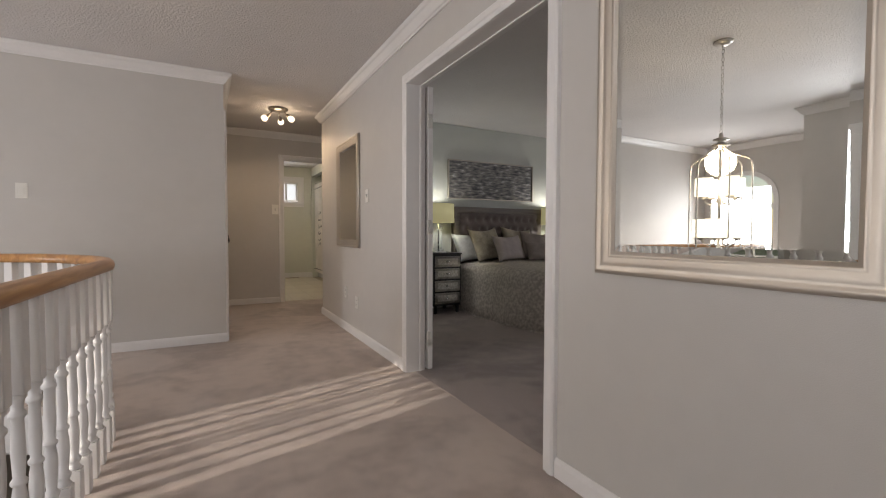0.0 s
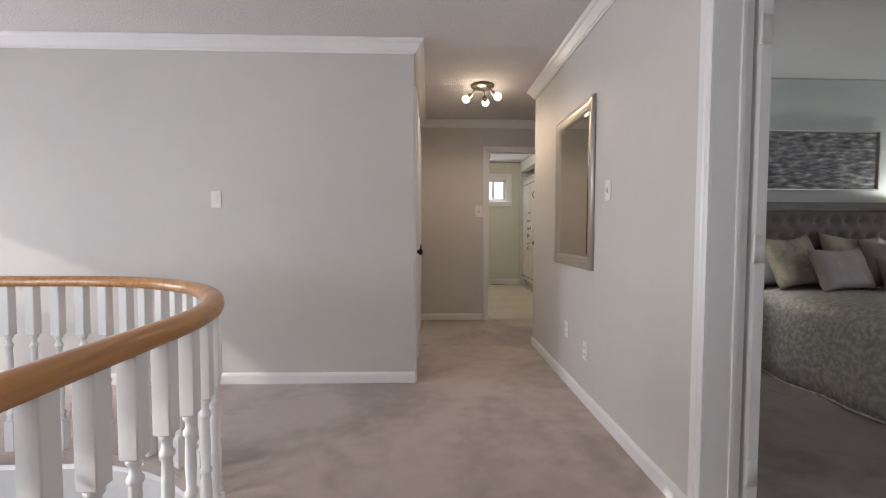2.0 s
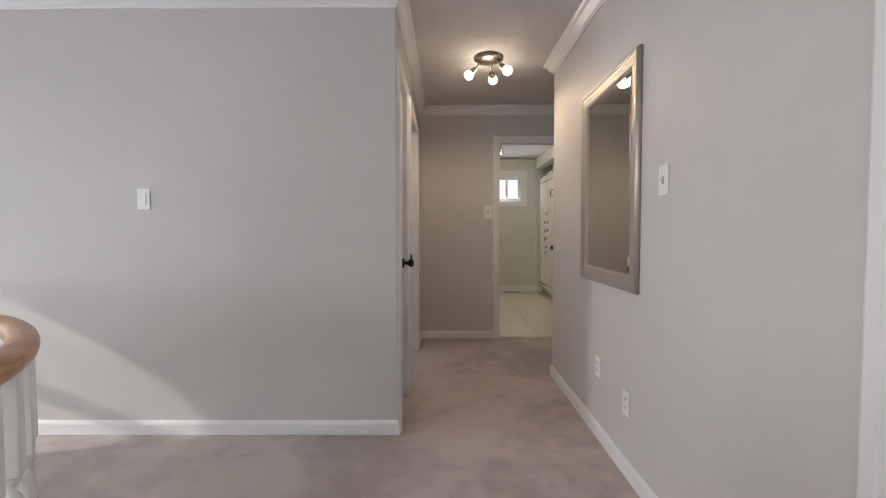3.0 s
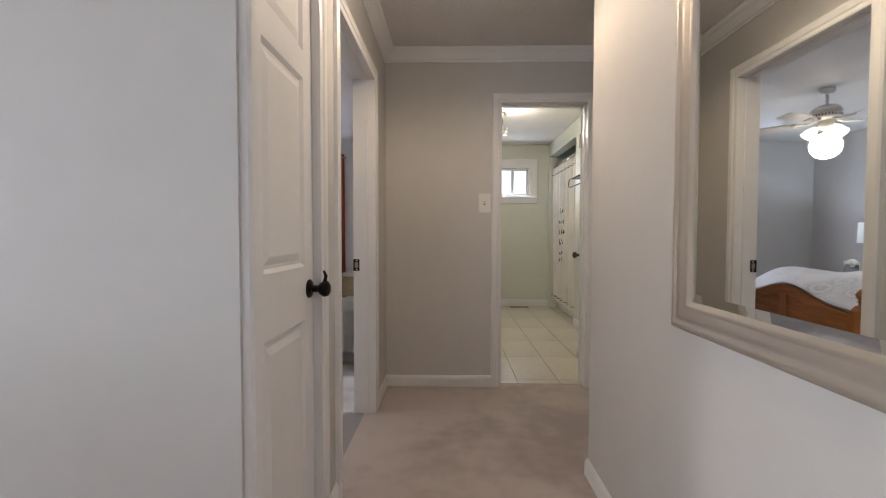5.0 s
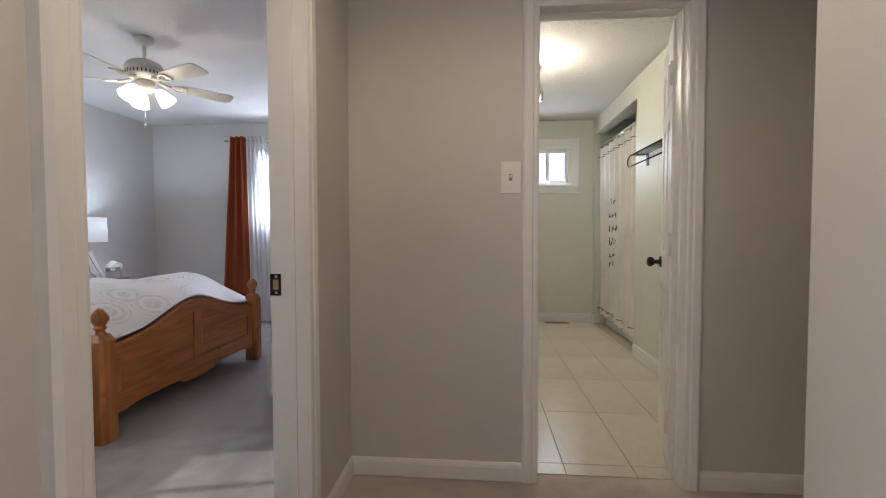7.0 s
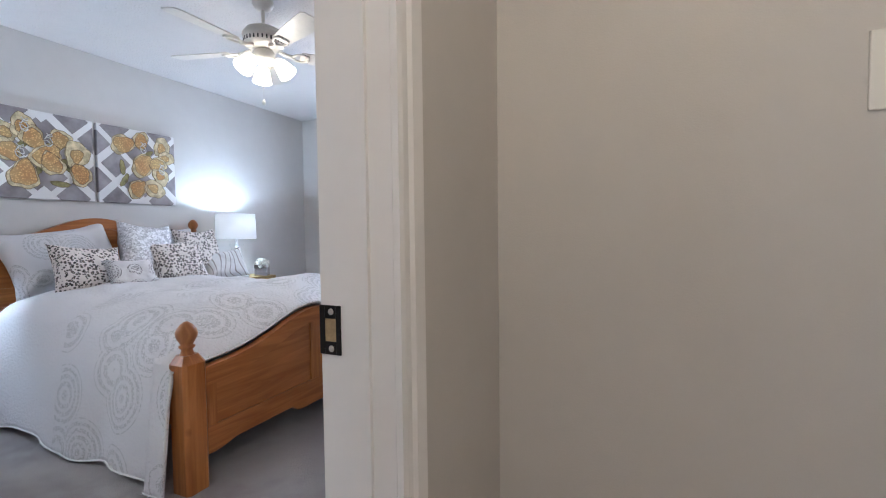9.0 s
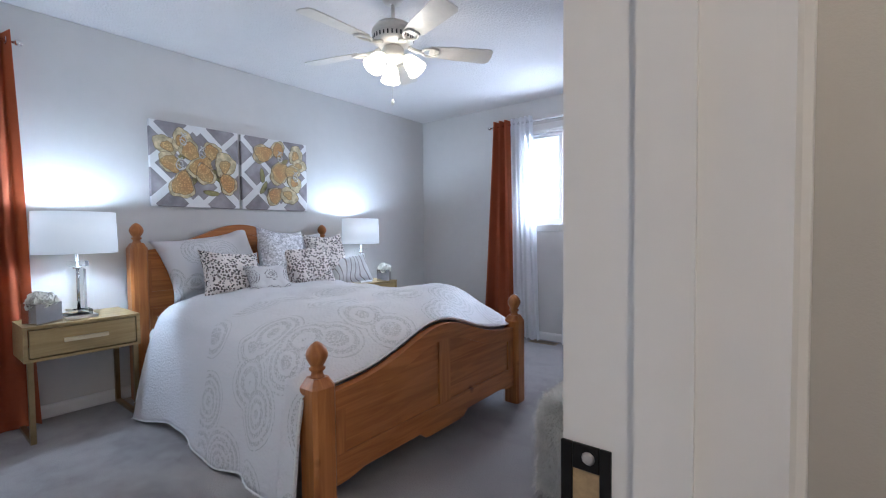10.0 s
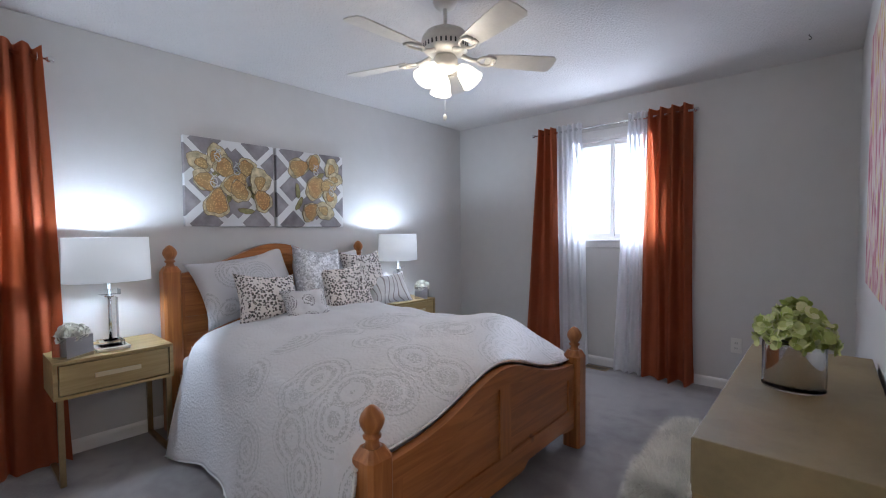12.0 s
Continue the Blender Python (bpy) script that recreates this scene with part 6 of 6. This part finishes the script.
def comforter():
    """Damask cover that falls to the carpet round the foot with rounded corners."""
    bm = bmesh.new()
    cx, hw, y_head, y_foot, R = 3.59, 0.755, 5.06, 3.27, 0.42
    line = [(cx - hw, y_head)]
    line += [(cx - hw, y_head - (y_head - y_foot - R) * k / 22) for k in range(1, 23)]
    line += [(cx - hw + R - R * math.cos(radians(a)), y_foot + R - R * math.sin(radians(a))) for a in range(10, 91, 8)]
    line += [(cx - (hw - R) + 2 * (hw - R) * k / 14, y_foot) for k in range(1, 14)]
    line += [(cx + hw - R + R * math.sin(radians(a)), y_foot + R - R * math.cos(radians(a))) for a in range(0, 81, 8)]
    line += [(cx + hw, y_foot + R + (y_head - y_foot - R) * k / 22) for k in range(0, 23)]
    rows = []
    levels = [(0.0, 0.012), (0.0, 0.12), (0.012, 0.26), (0.022, 0.42), (0.035, 0.53), (0.07, 0.585), (0.14, 0.612)]
    for inset, z in levels:
        row = []
        for i, (x, y) in enumerate(line):
            c = Vector((cx, min(4.4, max(3.95, y))))
            d = (Vector((x, y)) - c).normalized()
            w = 0.022 * math.sin(i * 0.75) * (1 - z / 0.62)
            q = Vector((x, y)) - d * (inset - w - 0.03 * (1 - z / 0.62))
            row.append(bm.verts.new((q.x, min(q.y, y_head), z + (0.015 * math.sin(i * 0.4) if z < 0.02 else 0) * 0.3)))
        rows.append(row)
    for a, b in zip(rows, rows[1:]):
        for i in range(len(line) - 1):
            bm.faces.new((a[i], a[i + 1], b[i + 1], b[i]))
    # crown of the cover
    n = len(line)
    prev = rows[-1]
    for k in (0.75, 0.5, 0.25, 0.04):
        row = []
        for v in rows[-1]:
            c = Vector((cx, min(v.co.y, y_head) if v.co.y > 4.0 else 4.0 + (v.co.y - 4.0) * k, 0))
            row.append(bm.verts.new((cx + (v.co.x - cx) * k, c.y, 0.612 + 0.03 * (1 - k ** 2) + 0.006 * noise.noise(Vector((v.co.x * 4 * k, v.co.y * 4, k))))))
        for i in range(n - 1):
            bm.faces.new((prev[i], prev[i + 1], row[i + 1], row[i]))
        prev = row
    for i in range(n // 2 - 1):
        bm.faces.new((prev[i], prev[i + 1], prev[n - 2 - i], prev[n - 1 - i]))
    for f in bm.faces:
        f.smooth = True
    hem_line = [tuple(v.co) for v in rows[0]]
    c = thing("comforter", pose(0, 0, 0), "taupe grey damask comforter falling to the carpet", "comforter")
    ob = part("cover", bm, DAMASK, c)
    part("hem", tube(hem_line, 0.009, 6), DAMASK, c, "corded hem")
    sm = ob.modifiers.new("thick", "SOLIDIFY")
    sm.thickness, sm.offset = 0.012, -1


comforter()


def bed_cushion(x, y, z, w, h, t, lean, yaw, roll, mat, label, name="cushion"):
    ob = new(name, cushion_mesh(w, h, t, mat, name))
    ob.matrix_world = pose(x, y, z, 0, 0, yaw) @ pose(0, 0, 0, -lean, roll, 0)
    return tagged(ob, label, "cushion")


bed_cushion(3.12, 4.93, 0.635, 0.62, 0.40, 0.16, 24, 4, -3, SILVER_SATIN, "silver satin pillow by the headboard", "pillow")
bed_cushion(4.02, 4.93, 0.635, 0.62, 0.40, 0.16, 24, -4, 3, SILVER_SATIN, "silver satin pillow on the bed's far side", "pillow")
bed_cushion(3.27, 4.80, 0.64, 0.48, 0.47, 0.15, 26, 8, -4, SATIN, "champagne satin cushion beside the silver pillow")
bed_cushion(3.74, 4.82, 0.64, 0.48, 0.48, 0.15, 26, -6, 5, SATIN, "champagne satin cushion behind the taupe one")
bed_cushion(3.46, 4.62, 0.64, 0.46, 0.36, 0.15, 24, 5, -2, PINKGREY, "pale mauve square cushion in front")
bed_cushion(3.92, 4.70, 0.64, 0.44, 0.42, 0.14, 26, -10, 6, TAUPE_PLAIN, "taupe velvet cushion with soft sheen")
bed_cushion(3.86, 4.50, 0.64, 0.46, 0.27, 0.14, 26, -4, 2, TAUPE_PLAIN, "taupe velvet lumbar cushion in front")


def framed_art():
    p = thing("framed_art", pose(3.53, 5.23, 1.72), "long grey streaked abstract in a thin silver frame above the headboard", "picture")
    part("canvas", boxes((-0.695, 0.695, -0.028, -0.004, -0.248, 0.248)), STREAKS, p)
    part("frame", sweep([(-0.712, -0.262), (-0.712, 0.262), (0.712, 0.262), (0.712, -0.262)], [(0.0, 0.0), (0.0, 0.042), (-0.010, 0.042), (-0.016, 0.0)], closed=True, place=lambda a, z, v: (a, -0.002 - v, z)), CHAMPAGNE, p, "thin silver frame")


framed_art()


def mirrored_nightstand(x0, x1, label):
    n = thing("mirrored_nightstand", pose(0, 0, 0), label, "nightstand", group="mirrored nightstands")
    y0, y1, T = 4.80, 5.18, 0.75
    part("body", boxes((x0, x1, y0, y1, 0.10, T - 0.02)), BLACKWOOD, n)
    part("top", boxes((x0 - 0.012, x1 + 0.012, y0 - 0.015, y1, T - 0.02, T), bevel=0.003), BLACKWOOD, n)
    for x in (x0 + 0.02, x1 - 0.05):
        for y in (y0 + 0.01, y1 - 0.04):
            part("leg", boxes((x, x + 0.03, y, y + 0.03, 0.002, 0.10)), BLACKWOOD, n)
    for k in range(4):
        z = 0.125 + k * 0.150
        d = part("drawer", boxes((x0 + 0.015, x1 - 0.015, y0 - 0.010, y0, z, z + 0.135), bevel=0.004), FOXGLASS, n, "mirrored drawer front")
        part("knob", lathe([(0.006, 0), (0.006, 0.012), (0.013, 0.018), (0.012, 0.026), (0, 0.029)], 12, m=Matrix.Translation(((x0 + x1) / 2, y0 - 0.010, z + 0.067)) @ pose(0, 0, 0, 90)), CHROME, d)
        part("inlay", boxes((x0 + 0.05, x1 - 0.05, y0 - 0.013, y0 - 0.010, z + 0.03, z + 0.105), bevel=0.001, seg=1), MIRROR, d)


mirrored_nightstand(2.40, 2.78, "black nightstand with mirrored drawers beside the tufted bed")
mirrored_nightstand(4.40, 4.80, "black nightstand with mirrored drawers under the far lamp")
SHADE_YELLOW = glow("cream_yellow_shade_lit", (1.0, 0.93, 0.50), 0.30, (0.80, 0.76, 0.45))
table_lamp(2.56, 4.99, 0.75, "crystal table lamp with a yellowish cream shade by the door", SHADE_YELLOW, w=0.15, d=0.22, light=12, color=(0.92, 0.96, 1.0))
table_lamp(4.52, 4.99, 0.75, "crystal table lamp with a wide yellowish cream shade", SHADE_YELLOW, w=0.15, d=0.26, light=12, color=(0.92, 0.96, 1.0))


def white_flower_pot(x, y, z):
    f = thing("flower_pot", pose(x, y, z), "white hydrangea in a small grey pot on the mirrored nightstand", "flower arrangement")
    part("pot", lathe([(0.0, 0.0), (0.045, 0.0), (0.06, 0.10), (0.055, 0.10), (0.045, 0.02), (0.0, 0.02)], 20), NICKEL, f)
    bm = bmesh.new()
    flower_ball(bm, 0, 0, 0.13, 0.085, 70, 0.030, random.Random(3))
    part("blossom", bm, PETAL_WHITE, f, "white hydrangea blossom")


white_flower_pot(4.70, 4.86, 0.75)


def bench():
    b = thing("tufted_bench", pose(3.58, 2.98, 0), "dark tufted bench at the foot of the bed", "bench")
    part("seat", smooth(boxes((-0.62, 0.62, -0.20, 0.20, 0.36, 0.50), bevel=0.03, seg=3), 60), VELVET, b)
    for x in (-0.56, 0.56):
        for y in (-0.15, 0.15):
            part("leg", lathe([(0.026, 0.002), (0.034, 0.05), (0.030, 0.20), (0.042, 0.36)], 12, at=(x, y, 0)), FRAMEWOOD, b)
    for x in (-0.4, -0.2, 0.0, 0.2, 0.4):
        for y in (-0.08, 0.08):
            part("button", lathe([(0.014, 0.498), (0.011, 0.504), (0, 0.506)], 10, at=(x, y, 0)), VELVET, b)


bench()


def armoire():
    a = thing("armoire", pose(6.02, 4.72, 0), "cream painted armoire with an arched cornice", "armoire")
    part("body", boxes((-0.38, 0.36, -0.50, 0.50, 0.08, 1.78), bevel=0.006), CREAMWOOD, a)
    part("plinth", boxes((-0.41, 0.36, -0.53, 0.53, 0.002, 0.10), bevel=0.008), CREAMWOOD, a)
    ys = [-0.55 + i * 1.10 / 24 for i in range(25)]
    part("cornice", extrude_outline([(y, 1.78) for y in ys] + [(y, 1.85 + 0.09 * math.exp(-(y / 0.30) ** 2)) for y in reversed(ys)], -0.43, 0.36), CREAMWOOD, a)
    for y0, y1 in ((-0.48, -0.004), (0.004, 0.48)):
        d = part("door", boxes((-0.40, -0.38, y0, y1, 0.62, 1.74), bevel=0.004), CREAMWOOD, a)
        part("panel", boxes((-0.408, -0.40, y0 + 0.07, y1 - 0.07, 0.72, 1.62), bevel=0.006), CREAMWOOD, d)
        part("knob", lathe([(0.006, 0), (0.006, 0.015), (0.014, 0.022), (0, 0.034)], 12, m=Matrix.Translation((-0.40, y1 - 0.04 if y1 < 0.1 else y0 + 0.04, 1.1)) @ pose(0, 0, 0, 0, -90)), BRONZE, d)
    for z0 in (0.13, 0.37):
        d = part("drawer", boxes((-0.40, -0.38, -0.47, 0.47, z0, z0 + 0.22), bevel=0.004), CREAMWOOD, a)


armoire()

# ---- bathroom ----
CURTAIN_CLOTH = fabric("white_shower_curtain_cloth", (0.80, 0.75, 0.69), 0.12)
INK = material("black_ink_print", (0.03, 0.03, 0.03), 0.8, vary=0.05)
PORCELAIN = material("white_porcelain", (0.80, 0.79, 0.76), 0.15, vary=0.01)
slab("floor_bath", 0.07, 2.93, 6.715, 10.26, -0.2, -0.006, GROUT, "grouted bathroom floor bed", "floor")


def floor_tiles():
    """Large square cream tiles, each laid with its own edges."""
    base = bpy.data.objects["floor_bath"]
    w = 0.31
    done = {}
    xs = [1.096 - 0.002 + (i - 4) * w for i in range(0, 8)]
    ys = [7.424 + (j - 3) * 0.61 for j in range(0, 9)]
    for x in xs:
        for y in ys:
            x0, x1 = max(0.134, x + 0.0011), min(2.056, x + w - 0.0011)
            y0, y1 = max(6.718, y + 0.0011), min(10.196, y + 0.61 - 0.0011)
            if x1 - x0 < 0.02 or y1 - y0 < 0.02:
                continue
            key = (round(x1 - x0, 3), round(y1 - y0, 3))
            if key not in done:
                done[key] = mesh_of(boxes((0, x1 - x0, 0, y1 - y0, -0.008, 0.004), bevel=0.0015, seg=1), "tile", TILE)
            shared("tile", done[key], base, pose(x0, y0, 0))


def bathtub():
    t = thing("bathtub", pose(0, 0, 0), "white alcove bathtub behind the shower curtain", "bathtub")
    bm = boxes((2.20, 2.25, 8.745, 10.195, 0.0, 0.50), (2.81, 2.875, 8.745, 10.195, 0.0, 0.50), (2.25, 2.81, 8.745, 8.82, 0.0, 0.50), (2.25, 2.81, 10.12, 10.195, 0.0, 0.50), (2.25, 2.81, 8.82, 10.12, 0.0, 0.10))
    part("tub", bm, PORCELAIN, t)


bathtub()
SP = lambda a, o, z: (2.125 + o, a, z)


def shower_curtain():
    c = thing("shower_curtain", pose(0, 0, 0), "white shower curtain with black printed lettering on a chrome rod", "shower curtain")
    cl = part("cloth", drape("c", 8.82, 10.08, 8.82, 10.08, 0.13, 2.06, 7, 0.024, CURTAIN_CLOTH, SP, "", 0.3), CURTAIN_CLOTH, c)
    rnd = random.Random(9)
    # printed marks, too small to read, in five lines; thin bands near both hems
    for row, (z, n, y0) in enumerate(((1.42, 2, 9.42), (1.27, 3, 9.38), (1.13, 3, 9.34), (0.99, 3, 9.40), (0.86, 2, 9.42), (0.76, 2, 9.45))):
        y = y0
        for k in range(n):
            w, h = rnd.uniform(0.05, 0.11), rnd.uniform(0.05, 0.10)
            pts = [(y + rnd.uniform(0, w), z + rnd.uniform(-h / 2, h / 2)) for _ in range(5)]
            bm = tube([(2.090, a, b) for a, b in pts], 0.0035, 5)
            part("printed_mark", bm, INK, cl)
            y += w + 0.025
    for z in (0.20, 1.96):
        bm = bmesh.new()
        strip = [(8.83 + i * 1.24 / 60, 0) for i in range(61)]
        lo, hi = [], []
        for i, (a, _) in enumerate(strip):
            ph = (a - 8.82) / 1.26 * 7 * 2 * math.pi + 0.3
            o = -0.004 + 0.030 * math.sin(ph) + 0.006 * math.sin(2 * ph + 1)
            lo.append(bm.verts.new((2.118 + o, a, z)))
            hi.append(bm.verts.new((2.118 + o, a, z + 0.006)))
        for i in range(60):
            bm.faces.new((lo[i], lo[i + 1], hi[i + 1], hi[i]))
        part("printed_band", bm, INK, cl)
    part("rod", tube([(2.125, 8.742, 2.09), (2.125, 10.118, 2.09)], 0.011, 12), CHROME, c)
    for i in range(11):
        y = 8.84 + i * 0.122
        part("ring", tube([(2.125 + 0.020 * math.cos(t), y, 2.078 + 0.026 * math.sin(t)) for t in [2 * math.pi * k / 12 for k in range(12)]], 0.004, 6, closed=True), PLASTIC, c)


shower_curtain()


def towel_rack():
    r = thing("towel_rack", pose(2.058, 0.08, 1.72), "black wire towel rack on the bathroom wall", "towel rack")
    for k in range(5):
        x = -0.02 - 0.025 * k
        part("bar", tube([(x, 7.72, 0.0), (x, 8.44, 0.0)], 0.005, 8), BLACK, r)
    loop = [(-0.12, 7.72, 0.0), (-0.12, 8.44, 0.0), (-0.12, 8.485, -0.02), (-0.12, 8.50, -0.05), (-0.12, 8.485, -0.08), (-0.12, 8.44, -0.09), (-0.12, 7.72, -0.09)]
    part("towel_bar", tube(loop, 0.006, 8), BLACK, r)
    for y in (7.76, 8.38):
        part("bracket", tube([(0.0, y, 0.0), (-0.12, y, 0.0)], 0.006, 8), BLACK, r)
        part("wall_plate", boxes((-0.008, 0.0, y - 0.02, y + 0.02, -0.09, 0.03), bevel=0.002), BLACK, r)


towel_rack()
t_lit = glow("bath_spot_bulb_lit", (1.0, 0.90, 0.72), 12.0)
tr = thing("track_light", pose(1.16, 8.45, H), "nickel bathroom track light with small spot heads", "ceiling light")
part("plate", lathe([(0.05, 0), (0.05, -0.015), (0.0, -0.022)], 20), NICKEL, tr)
part("track", tube([(-0.10, -0.50, -0.05), (-0.03, -0.15, -0.05), (0.03, 0.15, -0.05), (0.12, 0.48, -0.05)], 0.007, 8), NICKEL, tr)
part("stem", tube([(0, 0, -0.01), (0, 0, -0.05)], 0.008, 8), NICKEL, tr)
for yy, xx in ((-0.48, -0.095), (0.0, 0.0), (0.45, 0.11)):
    h = part("spot_head", lathe([(0.010, 0.0), (0.018, -0.02), (0.026, -0.06), (0.026, -0.075), (0.020, -0.075)], 14, m=Matrix.Translation((xx, yy, -0.06)) @ pose(0, 0, 0, 20, 15)), NICKEL, tr)
    part("bulb", lathe([(0.022, -0.072), (0.015, -0.082), (0.0, -0.086)], 12, m=Matrix.Translation((xx, yy, -0.06)) @ pose(0, 0, 0, 20, 15)), t_lit, h)
lamp("bath_light", "POINT", 24, (1.0, 0.86, 0.66), pose(1.10, 8.3, 2.22), 0.12)
floor_vent(1.62, 10.10, 0, 0.004, "dark bronze floor register under the bathroom window")
floor_tiles()
